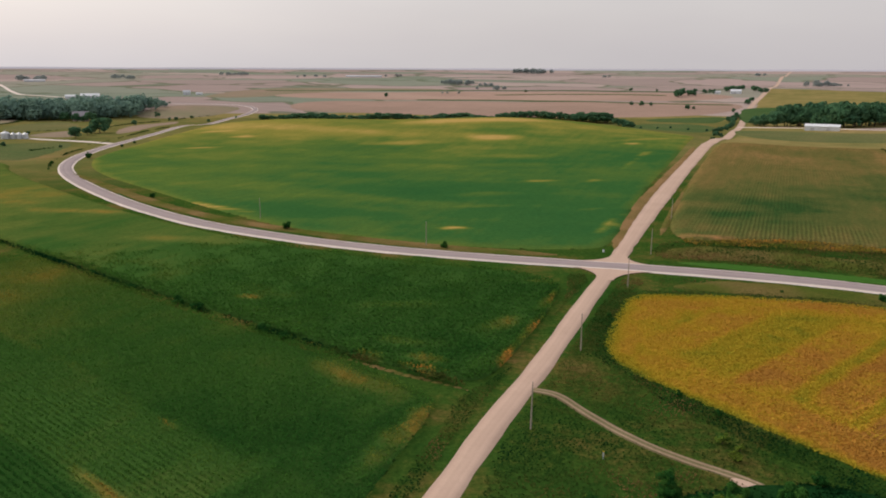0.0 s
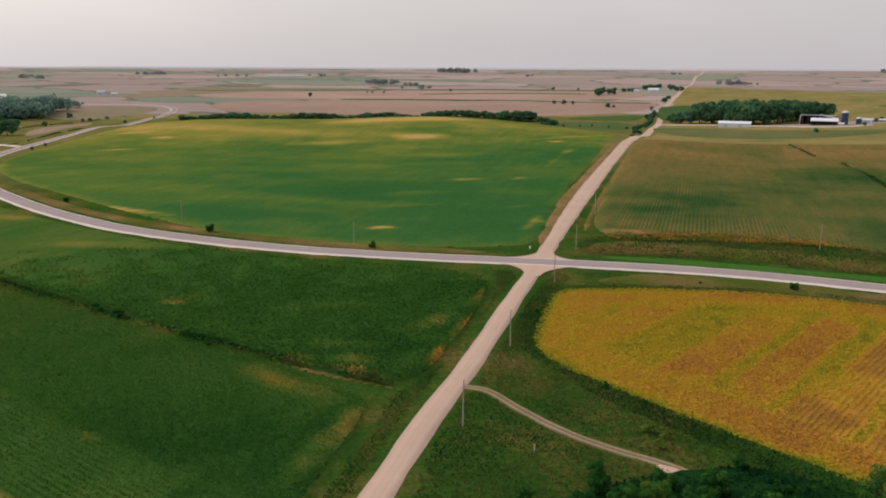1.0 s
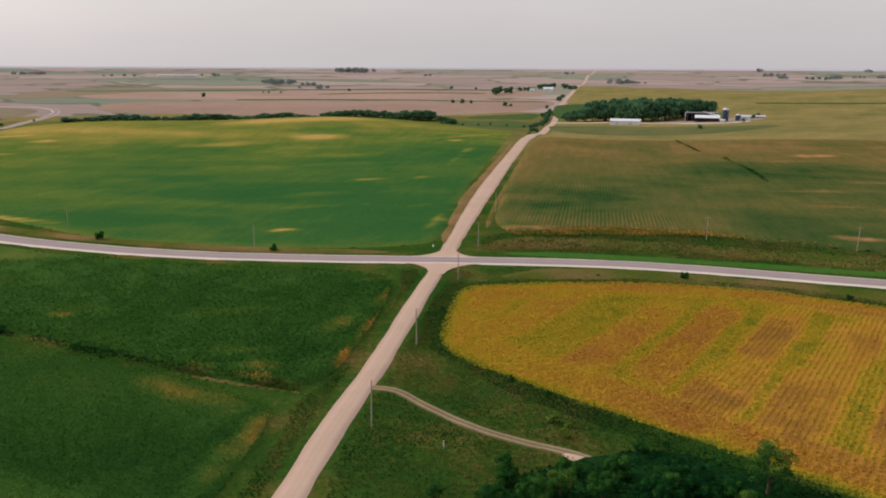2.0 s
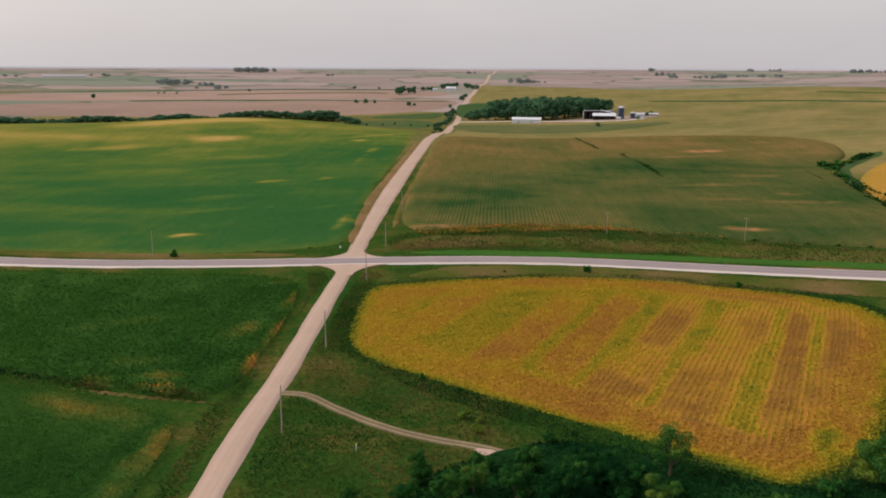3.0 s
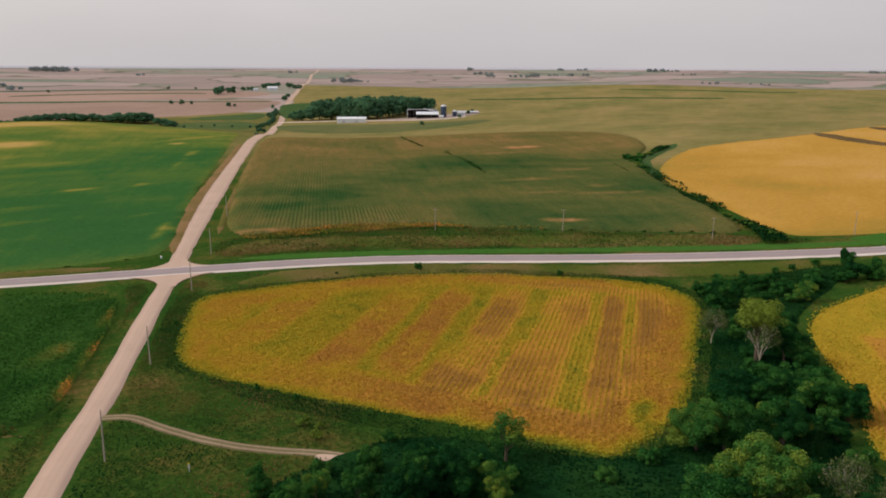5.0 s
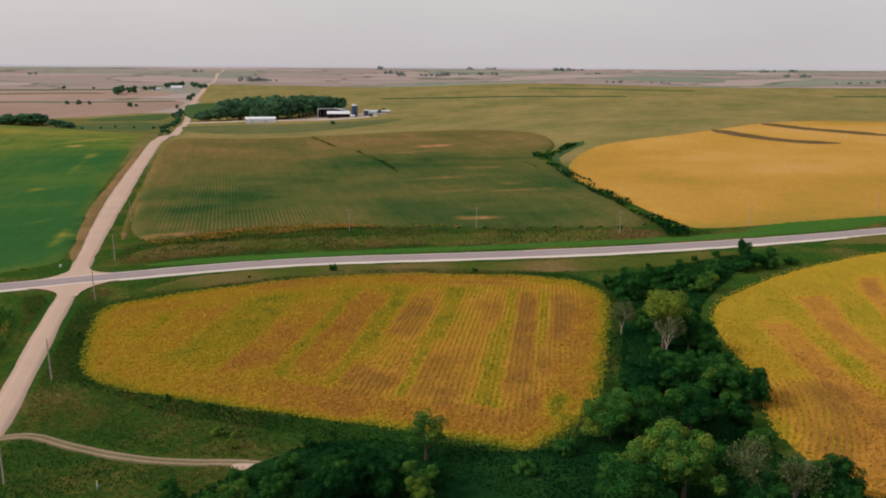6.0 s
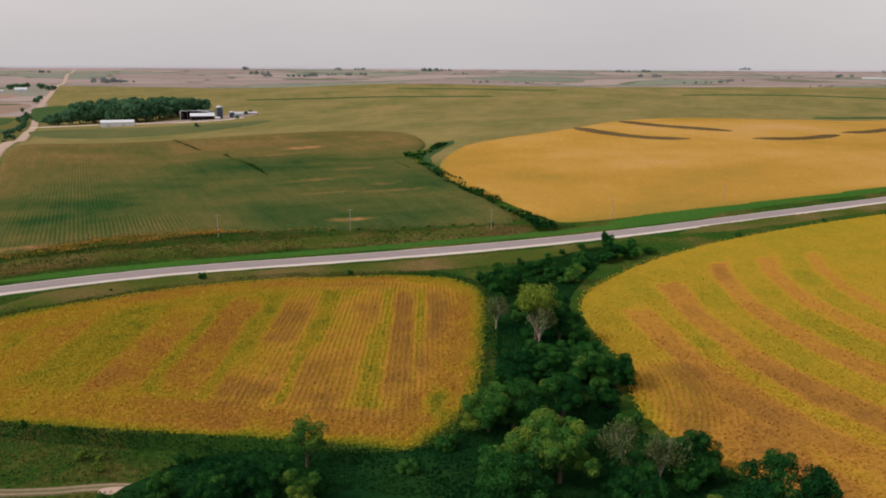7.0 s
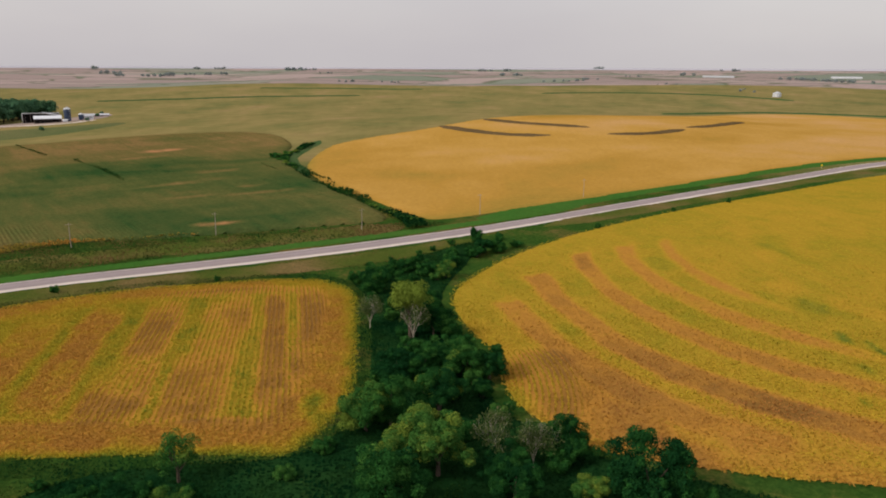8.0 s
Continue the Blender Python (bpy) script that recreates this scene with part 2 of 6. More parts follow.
# corn leaf colours darkened to hold the shade between the plants
M_CORNSHADE = crop_sheet("shade_dark_corn_leaves", [(0.0, (0.016, 0.056, 0.011)), (0.35, (0.040, 0.095, 0.019)), (0.6, (0.100, 0.128, 0.028)), (0.85, (0.26, 0.16, 0.032)), (1.0, (0.38, 0.17, 0.040))], -68, 2.0, 0.6, 0.6, 0.8, rows=0.1)
M_GREENFIELD = crop_sheet("green_soybean_canopy", [(0.0, (0.020, 0.083, 0.025)), (0.3, (0.034, 0.101, 0.026)), (0.5, (0.082, 0.132, 0.027)), (0.75, (0.21, 0.190, 0.040)), (1.0, (0.38, 0.26, 0.08))], -67, 4.5, 0.5, 0.3, 0.85, rows=0.0, streak=0.2)
M_CORNFIELD = crop_sheet("turning_corn_canopy", [(0.0, (0.031, 0.072, 0.020)), (0.35, (0.090, 0.103, 0.030)), (0.6, (0.150, 0.120, 0.039)), (0.85, (0.24, 0.148, 0.058)), (1.0, (0.42, 0.205, 0.090))], -66, 1.9, 0.5, 0.8, 0.66, rows=0.28, streak=0.45)
M_GOLD = crop_sheet("ripe_soybean_canopy", [(0.0, (0.27, 0.18, 0.034)), (0.35, (0.37, 0.208, 0.040)), (0.6, (0.42, 0.242, 0.056)), (1.0, (0.46, 0.27, 0.10))], -30, 3.0, 0.35, 0.4, 0.9, rows=0.03)
M_TERRACE = plain("dry_terrace_grass", (0.115, 0.078, 0.036), 0.95, 0.3, 0.3, bump=0.5)
# dry crop colours with some mauve-grey distance haze mixed in
M_PINK = crop_sheet("hazed_dry_corn_canopy", [(0.0, (0.19, 0.175, 0.11)), (0.4, (0.265, 0.188, 0.148)), (0.7, (0.315, 0.218, 0.173)), (1.0, (0.36, 0.255, 0.205))], 10, 4.0, 0.3, 0.5, 0.88, rows=0.05)
M_PASTURE = crop_sheet("pasture_grass", [(0.0, (0.040, 0.092, 0.030)), (0.5, (0.080, 0.115, 0.042)), (1.0, (0.17, 0.150, 0.065))], 20, 5.0, 0.4, 0.4, rows=0.05)
M_MOWN = crop_sheet("mown_grass", [(0.0, (0.036, 0.112, 0.018)), (0.5, (0.066, 0.125, 0.024)), (1.0, (0.14, 0.150, 0.04))], 20, 5.0, 0.4, 0.3, 0.85, rows=0.05)
M_WEEDS = crop_sheet("roadside_weeds", [(0.0, (0.040, 0.085, 0.012)), (0.4, (0.085, 0.100, 0.020)), (0.7, (0.15, 0.115, 0.04)), (1.0, (0.24, 0.15, 0.07))], 60, 3.0, 0.8, 0.8, rows=0.1)
M_GRASS = leafy("grass_blades", [(0.0, (0.004, 0.032, 0.010)), (0.4, (0.024, 0.070, 0.014)), (0.7, (0.085, 0.088, 0.022)), (1.0, (0.18, 0.110, 0.045))], 0.35, spread=0.12)
M_BRUSH = crop_sheet("creekside_brush", [(0.0, (0.006, 0.034, 0.010)), (0.5, (0.016, 0.054, 0.013)), (1.0, (0.060, 0.082, 0.020))], 40, 5.0, 0.8, 1.0, 0.7, rows=0.0)
M_GRAVEL = gravel_material("crushed_stone", (0.415, 0.295, 0.23), (0.51, 0.37, 0.29), ((0.0, (1.0, 1.0, 1.0)), (0.3, (0.96, 0.96, 0.96)), (0.5, (1.03, 1.03, 1.03)), (0.8, (0.97, 0.97, 0.97)), (1.0, (0.85, 0.85, 0.85))))
M_TRACK = gravel_material("rutted_track_stone", (0.15, 0.115, 0.072), (0.36, 0.275, 0.20), ((0.0, (0.55, 0.62, 0.45)), (0.25, (0.6, 0.65, 0.5)), (0.45, (1.15, 1.1, 1.05)), (0.7, (1.1, 1.05, 1.0)), (1.0, (0.5, 0.55, 0.4))))
M_PAVED = gravel_material("worn_concrete_paving", (0.275, 0.225, 0.222), (0.335, 0.28, 0.278), ((0.0, (1.02, 1.02, 1.02)), (0.4, (0.90, 0.90, 0.91)), (0.7, (1.0, 1.0, 1.0)), (1.0, (1.04, 1.04, 1.04))))
M_SHOULDER = gravel_material("shoulder_stone", (0.54, 0.465, 0.42), (0.68, 0.595, 0.54), ((0.0, (1, 1, 1)), (1.0, (1, 1, 1))))
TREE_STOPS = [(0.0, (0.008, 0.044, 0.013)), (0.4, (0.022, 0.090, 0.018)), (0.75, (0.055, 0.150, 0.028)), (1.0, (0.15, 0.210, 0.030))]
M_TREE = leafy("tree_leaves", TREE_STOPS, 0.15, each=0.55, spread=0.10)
# far leaves coloured pale and bluish: the haze of distance is in the colour
M_HAZETREE = leafy("haze_tinted_tree_leaves", [(0.0, (0.155, 0.255, 0.215)), (0.5, (0.190, 0.295, 0.230)), (1.0, (0.235, 0.32, 0.215))], 0.45, each=0.3)
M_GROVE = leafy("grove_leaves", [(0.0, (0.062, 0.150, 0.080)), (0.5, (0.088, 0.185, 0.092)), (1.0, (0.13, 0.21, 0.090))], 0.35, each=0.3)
# paler still, coloured for the thicker haze near the horizon
M_PALEHAZETREE = leafy("haze_paled_leaves", [(0.0, (0.25, 0.30, 0.30)), (1.0, (0.30, 0.34, 0.32))], 0.5)
M_DEADLEAF = leafy("drying_leaves", [(0.0, (0.04, 0.09, 0.022)), (0.5, (0.12, 0.15, 0.05)), (1.0, (0.28, 0.25, 0.13))], 0.3)
M_BARK = plain("bark", (0.10, 0.078, 0.058), 0.95, 0.35, 3, bump=0.6)
M_DEADWOOD = plain("bleached_dead_wood", (0.36, 0.32, 0.25), 0.9, 0.25, 3, bump=0.5)
M_POLE = plain("weathered_pole_wood", (0.33, 0.28, 0.23), 0.9, 0.25, 2, bump=0.4)
M_WHITE = plain("white_painted_metal", (0.64, 0.66, 0.69), 0.5, 0.08, 0.4)
M_GREYROOF = plain("grey_sheet_roof", (0.50, 0.51, 0.54), 0.5, 0.15, 0.3)
M_OLDROOF = plain("weathered_barn_roof", (0.27, 0.25, 0.27), 0.8, 0.25, 0.4)
M_BLUE = plain("blue_enamelled_steel", (0.030, 0.050, 0.095), 0.35, 0.2, 0.4)
M_GALV = plain("galvanised_steel", (0.55, 0.57, 0.60), 0.45, 0.12, 0.6, metal=0.3)
M_BARNWOOD = plain("barn_boards", (0.30, 0.25, 0.24), 0.9, 0.25, 0.7)
# near black, so the shade inside open barns is in the boards' colour
M_SHADEBLACK = plain("shade_black_boards", (0.022, 0.020, 0.020), 0.9, 0.3, 0.5)
M_YELLOW = plain("yellow_sign_paint", (0.75, 0.55, 0.02), 0.4, 0.05)
M_PORCELAIN = plain("insulator_porcelain", (0.30, 0.26, 0.24), 0.3, 0.1)
# no lamp: pale colour and a faint glow put the haze onto the hills
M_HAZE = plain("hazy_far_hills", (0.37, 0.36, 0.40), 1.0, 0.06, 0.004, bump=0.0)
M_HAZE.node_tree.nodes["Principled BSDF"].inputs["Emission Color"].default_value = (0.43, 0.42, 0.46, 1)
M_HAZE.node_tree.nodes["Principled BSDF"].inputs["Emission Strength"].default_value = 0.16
M_YARD = plain("trampled_yard_dirt", (0.30, 0.235, 0.20), 0.95, 0.25, 0.2, bump=0.4)
M_GLASS = plain("dark_window_glass", (0.03, 0.035, 0.04), 0.1, 0.1)


# ---- mesh helpers ----

def grain(x, y, scale, seed=0):
    """Smooth value noise, 0 to 1, for arrays."""
    x, y = np.asarray(x, float) / scale, np.asarray(y, float) / scale
    xi, yi = np.floor(x), np.floor(y)
    fx, fy = x - xi, y - yi
    fx, fy = fx * fx * (3 - 2 * fx), fy * fy * (3 - 2 * fy)

    def corner(a, b):
        v = np.sin(a * 127.1 + b * 311.7 + seed * 74.7) * 43758.5453
        return v - np.floor(v)

    top = corner(xi, yi) * (1 - fx) + corner(xi + 1, yi) * fx
    low = corner(xi, yi + 1) * (1 - fx) + corner(xi + 1, yi + 1) * fx
    return top * (1 - fy) + low * fy


def patches(x, y, scale, seed=0):
    return 0.55 * grain(x, y, scale, seed) + 0.3 * grain(x, y, scale / 2.7, seed + 1) + 0.15 * grain(x, y, scale / 7, seed + 2)


def rounded(points, times=3, closed=True):
    """Cut the corners of an outline or line until it runs smoothly."""
    p = np.asarray(points, float)
    for _ in range(times):
        q = np.roll(p, -1, 0) if closed else p[1:]
        a = p if closed else p[:-1]
        new_p = np.empty((2 * len(a), 2))
        new_p[0::2], new_p[1::2] = 0.75 * a + 0.25 * q, 0.25 * a + 0.75 * q
        p = new_p if closed else np.vstack([p[:1], new_p, p[-1:]])
    return p


def edge(p, outline):
    """For points: inside the outline or not, how far from its edge, and the nearest place on it."""
    a, b = outline, np.roll(outline, -1, 0)
    inside, best, near = np.zeros(len(p), bool), np.full(len(p), 1e18), np.zeros((len(p), 2))
    for (ax, ay), (bx, by) in zip(a, b):
        dx, dy = bx - ax, by - ay
        u = np.clip(((p[:, 0] - ax) * dx + (p[:, 1] - ay) * dy) / (dx * dx + dy * dy + 1e-12), 0, 1)
        nx, ny = ax + u * dx, ay + u * dy
        d = (p[:, 0] - nx) ** 2 + (p[:, 1] - ny) ** 2
        k = d < best
        best[k], near[k, 0], near[k, 1] = d[k], nx[k], ny[k]
        if ay != by:
            inside ^= ((ay > p[:, 1]) != (by > p[:, 1])) & (p[:, 0] < ax + (p[:, 1] - ay) * dx / dy)
    return inside, np.sqrt(best), near


def mesh_of(name, verts, faces, mat, attrs=None, smooth=False):
    """A mesh from arrays of corners and of faces with three or four corners each."""
    me = bpy.data.meshes.new(name)
    faces = np.asarray(faces, np.int32)
    n, k = faces.shape
    me.vertices.add(len(verts))
    me.vertices.foreach_set("co", np.asarray(verts, np.float32).ravel())
    me.loops.add(n * k)
    me.loops.foreach_set("vertex_index", faces.ravel())
    me.polygons.add(n)
    me.polygons.foreach_set("loop_start", np.arange(0, n * k, k, dtype=np.int32))
    me.polygons.foreach_set("use_smooth", np.full(n, smooth))
    for key, values in (attrs or {}).items():
        me.attributes.new(key, "FLOAT", "POINT").data.foreach_set("value", np.asarray(values, np.float32))
    me.materials.append(mat)
    me.update(calc_edges=True)
    return me


def part(name, data, mat=None, parent=None, label=""):
    """Link a mesh, or a bmesh, as one object under a thing or a part."""
    if isinstance(data, bmesh.types.BMesh):
        me = bpy.data.meshes.new(name)
        data.to_mesh(me)
        data.free()
        me.materials.append(mat)
        data = me
    ob = new(name, data)
    ob.parent = parent
    return tagged(ob, label)


def box(bm, x, y, z, w, d, h, turn=0.0, bevel=0.0):
    """A box w by d by h that stands at x, y with its foot at z."""
    m = Matrix.Translation((x, y, z + h / 2)) @ Matrix.Rotation(radians(turn), 4, "Z") @ Matrix.Diagonal((w, d, h, 1))
    made = bmesh.ops.create_cube(bm, size=1, matrix=m)["verts"]
    if bevel:
        bmesh.ops.bevel(bm, geom=list({e for v in made for e in v.link_edges}), offset=bevel, segments=1, affect="EDGES")
    return bm


def tube(bm, a, b, ra, rb, sides=8):
    """A tapered round bar from a to b."""
    a, b = Vector(a), Vector(b)
    m = Matrix.Translation((a + b) / 2) @ (b - a).to_track_quat("Z", "Y").to_matrix().to_4x4()
    bmesh.ops.create_cone(bm, cap_ends=True, segments=sides, radius1=ra, radius2=rb, depth=(b - a).length, matrix=m)
    return bm


def leaves(centres, size, outward=None, lean=0.6, seed=0, slim=0.6):
    """Four corners for each small leaf or spray of leaves, turned at random but leaning towards outward."""
    g = np.random.default_rng(seed)
    n = len(centres)
    nrm = g.normal(size=(n, 3))
    if outward is not None:
        nrm = nrm * lean + outward
    nrm /= np.linalg.norm(nrm, axis=1, keepdims=True) + 1e-9
    t = np.cross(nrm, g.normal(size=(n, 3)))
    t /= np.linalg.norm(t, axis=1, keepdims=True) + 1e-9
    s = np.cross(nrm, t)
    size = np.asarray(size).reshape(-1, 1)
    t, s, fold = t * size, s * size * slim, nrm * size * 0.25
    v = np.stack([centres - t, centres - s - fold, centres + t, centres + s + fold], 1).reshape(-1, 3)
    return v, np.arange(4 * n).reshape(-1, 4)


# ---- ground: one sheet out to the horizon ----
def graded(lo, hi, step, far, grow=1.07):
    inner = list(np.arange(lo, hi + step, step))
    for sign, start, side in ((-1, lo, 0), (1, inner[-1], -1)):
        x, d = start, step
        while abs(x) < far:
            d *= grow
            x += sign * d
            inner.insert(0, x) if side == 0 else inner.append(x)
    return np.array(inner)


def build_ground():
    gx, gy = graded(-520, 900, 7.5, 4950), graded(-60, 1560, 8.0, 4950)
    X, Y = np.meshgrid(gx, gy)
    x, y = X.ravel(), Y.ravel()
    r = np.hypot(x, y)
    z = ground_height(x, y)
    z -= 0.25 * grain(x, y, 9, 3) * np.clip((700 - r) / 300, 0, 1)
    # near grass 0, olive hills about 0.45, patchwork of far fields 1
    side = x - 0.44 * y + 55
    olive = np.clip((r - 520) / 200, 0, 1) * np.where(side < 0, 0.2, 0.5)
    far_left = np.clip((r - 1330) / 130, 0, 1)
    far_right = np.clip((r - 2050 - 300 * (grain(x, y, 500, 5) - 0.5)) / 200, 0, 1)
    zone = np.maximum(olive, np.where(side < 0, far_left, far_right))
    i = np.arange(len(x)).reshape(X.shape)
    f = np.stack([i[:-1, :-1], i[:-1, 1:], i[1:, 1:], i[1:, :-1]], -1).reshape(-1, 4)
    f = f[(r[f].max(1) < 4960)]
    ob = new("ground", mesh_of("ground", np.stack([x, y, z], 1), f, M_GROUND, {"zone": zone}, True))
    tagged(ob, "rolling farmland with grassy verges and a patchwork of fields", "ground", kind="structure")


build_ground()


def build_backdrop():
    """Low hills along the horizon, beyond the last fields, hazed by pale colour and faint glow."""
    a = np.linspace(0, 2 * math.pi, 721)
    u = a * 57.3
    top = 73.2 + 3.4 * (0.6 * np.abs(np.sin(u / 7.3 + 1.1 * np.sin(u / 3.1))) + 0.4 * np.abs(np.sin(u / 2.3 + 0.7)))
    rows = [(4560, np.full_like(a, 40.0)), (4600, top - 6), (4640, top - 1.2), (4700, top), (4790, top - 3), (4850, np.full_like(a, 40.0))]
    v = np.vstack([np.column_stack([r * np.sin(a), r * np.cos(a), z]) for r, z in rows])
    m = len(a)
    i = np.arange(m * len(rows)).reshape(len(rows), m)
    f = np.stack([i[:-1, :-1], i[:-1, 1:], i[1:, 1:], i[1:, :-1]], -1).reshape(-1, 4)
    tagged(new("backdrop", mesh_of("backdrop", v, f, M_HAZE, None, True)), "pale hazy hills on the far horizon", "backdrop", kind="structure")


build_backdrop()

# ---- roads ----
GRAVEL = [(-46, 12), (-22, 70), (0, 123), (11, 153), (27, 189), (45, 236), (67, 290), (87, 344), (123, 435), (178, 570), (254, 740), (264, 752), (336, 914),
          (416, 1090), (507, 1304), (598, 1502), (728, 1772), (1152, 2681), (1560, 3560), (1960, 4400)]
PAVED = [(-700, 1500), (-554, 1491), (-491, 1494), (-417, 1500), (-368, 1482), (-340, 1431), (-343, 1363), (-353, 1325), (-362, 1289), (-362, 1200), (-332, 1008), (-318, 897), (-323, 828), (-330, 745),
         (-322, 669), (-300, 605), (-261, 539), (-212, 473), (-162, 414), (-118, 371), (-79, 345), (-40, 324), (-1, 309), (36, 298), (67, 290), (100, 281),
         (129, 272), (156, 261), (207, 232), (271, 193), (321, 163), (384, 131), (463, 95), (550, 51), (648, 13), (790, -60), (1100, -220)]
TRACK = [(17, 172), (23, 171), (28, 168), (32, 159), (39, 147), (48, 137), (56, 131), (61, 125), (67, 116), (80, 98), (98, 70), (108, 40), (112, 10), (108, -60)]
FARM_DRIVE = [(446, 1170), (484, 1140), (518, 1106), (560, 1040), (600, 1000), (640, 985), (690, 1005)]
BIN_DRIVE = [(-446, 835), (-410, 818), (-370, 800), (-332, 775)]
VILLAGE_ROAD = [(-1245, 2204), (-1037, 1880), (-900, 1680), (-700, 1530)]


def smooth_line(points, step):
    """A line eased through its points, in even steps."""
    p = rounded(points, 3, closed=False)
    d = np.concatenate([[0], np.cumsum(np.hypot(*np.diff(p, axis=0).T))])
    s = np.linspace(0, d[-1], max(2, int(d[-1] / step)))
    return np.stack([np.interp(s, d, p[:, 0]), np.interp(s, d, p[:, 1])], 1)


def ribbon(name, points, profile, mat, step=4.0, wobble=0.0, widen=None):
    """A strip along a line. profile: (offset to the right, height over the ground, position across from -1 to 1)."""
    c = smooth_line(points, step)
    grow = widen(np.hypot(c[:, 0], c[:, 1])) if widen else np.ones(len(c))
    t = np.gradient(c, axis=0)
    t /= np.linalg.norm(t, axis=1, keepdims=True)
    n = np.stack([t[:, 1], -t[:, 0]], 1)
    rows, across = [], []
    for k, (o, h, a) in enumerate(profile):
        off = o + (np.sign(o) * wobble * (patches(c[:, 0] + 50 * np.sign(o), c[:, 1], 9, 4) - 0.5) if k in (0, 1, len(profile) - 1, len(profile) - 2) else 0)
        q = c + n * np.reshape(off * grow, (-1, 1))
        rows.append(np.column_stack([q, ground_height(q[:, 0], q[:, 1]) + h]))
        across.append(np.full(len(c), a))
    v = np.stack(rows, 1).reshape(-1, 3)
    m, k = len(c), len(profile)
    i = np.arange(m * k).reshape(m, k)
    f = np.stack([i[:-1, :-1], i[:-1, 1:], i[1:, 1:], i[1:, :-1]], -1).reshape(-1, 4)[:, ::-1]
    return mesh_of(name, v, f, mat, {"across": np.stack(across, 1).ravel()}, True)


def build_roads():
    w = 2.5
    me = ribbon("gravel_road", GRAVEL, [(-w - 0.9, -0.25, -1), (-w, 0.14, -1), (-w / 2, 0.22, -0.5), (0, 0.27, 0), (w / 2, 0.22, 0.5), (w, 0.14, 1), (w + 0.9, -0.25, 1)], M_GRAVEL, 3.0, 0.45,
                widen=lambda r: 1 + 0.90 * np.clip((r - 295) / 175, 0, 1))
    tagged(new("gravel_road", me), "straight pale pinkish gravel road with faint wheel tracks", "road", kind="structure")
    road = new("paved_road", ribbon("paved_road", PAVED, [(-4.5, 0.05, -1), (-4.4, 0.36, -1), (-2.2, 0.40, -0.5), (0, 0.43, 0), (2.2, 0.40, 0.5), (4.4, 0.36, 1), (4.5, 0.05, 1)], M_PAVED, 3.0))
    tagged(road, "curving pale grey paved country road", "road", kind="structure")
    for side in (-1, 1):
        prof = [(4.5 * side, 0.33, 0), (5.0 * side, 0.31, 0), (5.5 * side, 0.24, 0), (6.1 * side, -0.25, 0)]
        me = ribbon("shoulder", PAVED, prof if side > 0 else prof[::-1], M_SHOULDER, 3.0, 0.9)
        part("shoulder", me, None, road, "light crushed stone shoulder")
    # rounded gravel aprons in the four corners of the crossing
    along, over = Vector((20, 54)).normalized(), Vector((33, -9)).normalized()
    for sa, so in ((1, 1), (1, -1), (-1, 1), (-1, -1)):
        bm = bmesh.new()
        reach = 17.0 if sa < 0 else 14.0
        base = Vector((67, 290))
        ring = []
        for q in range(13):
            u = q / 12 * math.pi / 2
            a = 5.0 + reach * (1 - math.sin(u))
            o = 3.0 + reach * (1 - math.cos(u))
            ring.append(base + along * sa * a + over * so * o)
        pts = [base] + [base + along * sa * (5.0 + reach)] + ring + [base + over * so * (3.0 + reach)]
        vs = [bm.verts.new((p.x, p.y, float(ground_height(p.x, p.y)) + 0.23)) for p in pts]
        for q in range(1, len(vs) - 1):
            tri = (vs[0], vs[q], vs[q + 1])
            if len({tuple(v.co) for v in tri}) == 3:
                bm.faces.new(tri)
        bmesh.ops.recalc_face_normals(bm, faces=bm.faces)
        for face in bm.faces:
            if face.normal.z < 0:
                face.normal_flip()
        part("apron", bm, M_GRAVEL, road, "pinkish gravel worn across the corner")
    me = ribbon("farm_track", TRACK, [(-1.45, -0.1, -1), (-1.2, 0.10, -1), (-0.75, 0.06, -0.55), (0, 0.12, 0), (0.75, 0.06, 0.55), (1.2, 0.10, 1), (1.45, -0.1, 1)], M_TRACK, 1.5, 0.5)
    tagged(new("farm_track", me), "narrow two-rut dirt track curving through grass", "track", kind="structure")
    for name, line, w, label in (("farm_drive", FARM_DRIVE, 3.0, "pale gravel drive leading to the farmyard"), ("bin_drive", BIN_DRIVE, 2.5, "pale gravel lane beside the grain bins"),
                                 ("village_road", VILLAGE_ROAD, 4.0, "pale road running off between far fields")):
        me = ribbon(name, line, [(-w - 0.8, -0.2, -1), (-w, 0.5, -1), (0, 0.6, 0), (w, 0.5, 1), (w + 0.8, -0.2, 1)], M_SHOULDER, 5.0)
        tagged(new(name, me), label, "road", kind="structure")


build_roads()

# ---- fields ----
SOY = [(63, 250), (76, 251.5), (105, 249), (137, 242), (166, 229), (190, 209), (211, 189), (214, 172), (204, 157), (185, 142), (154, 119), (137, 106), (121, 99),
       (105, 96), (100, 100), (93.5, 113), (80.5, 132), (65.5, 154), (54, 171), (45, 186), (44.5, 202), (53, 224)]
SOY_EAST = [(220, 131), (236, 136), (270, 138), (313, 131), (352, 117), (405, 95), (480, 57), (575, 14), (640, -30), (560, -170), (250, -150), (165, -60), (151, -4), (144, 11),
            (138, 35), (136, 49), (148, 71), (160, 80), (178, 91), (188, 104), (202, 118)]
GOLD = [(471, 411), (520, 439), (570, 460), (678, 421), (782, 418), (943, 330), (1200, 270), (1330, 178), (1330, 33), (1100, -160), (800, -50), (704, 10), (503, 104),
        (420, 144), (351, 179), (322, 195), (320, 211), (341, 243), (363, 284), (382, 323), (418, 369)]
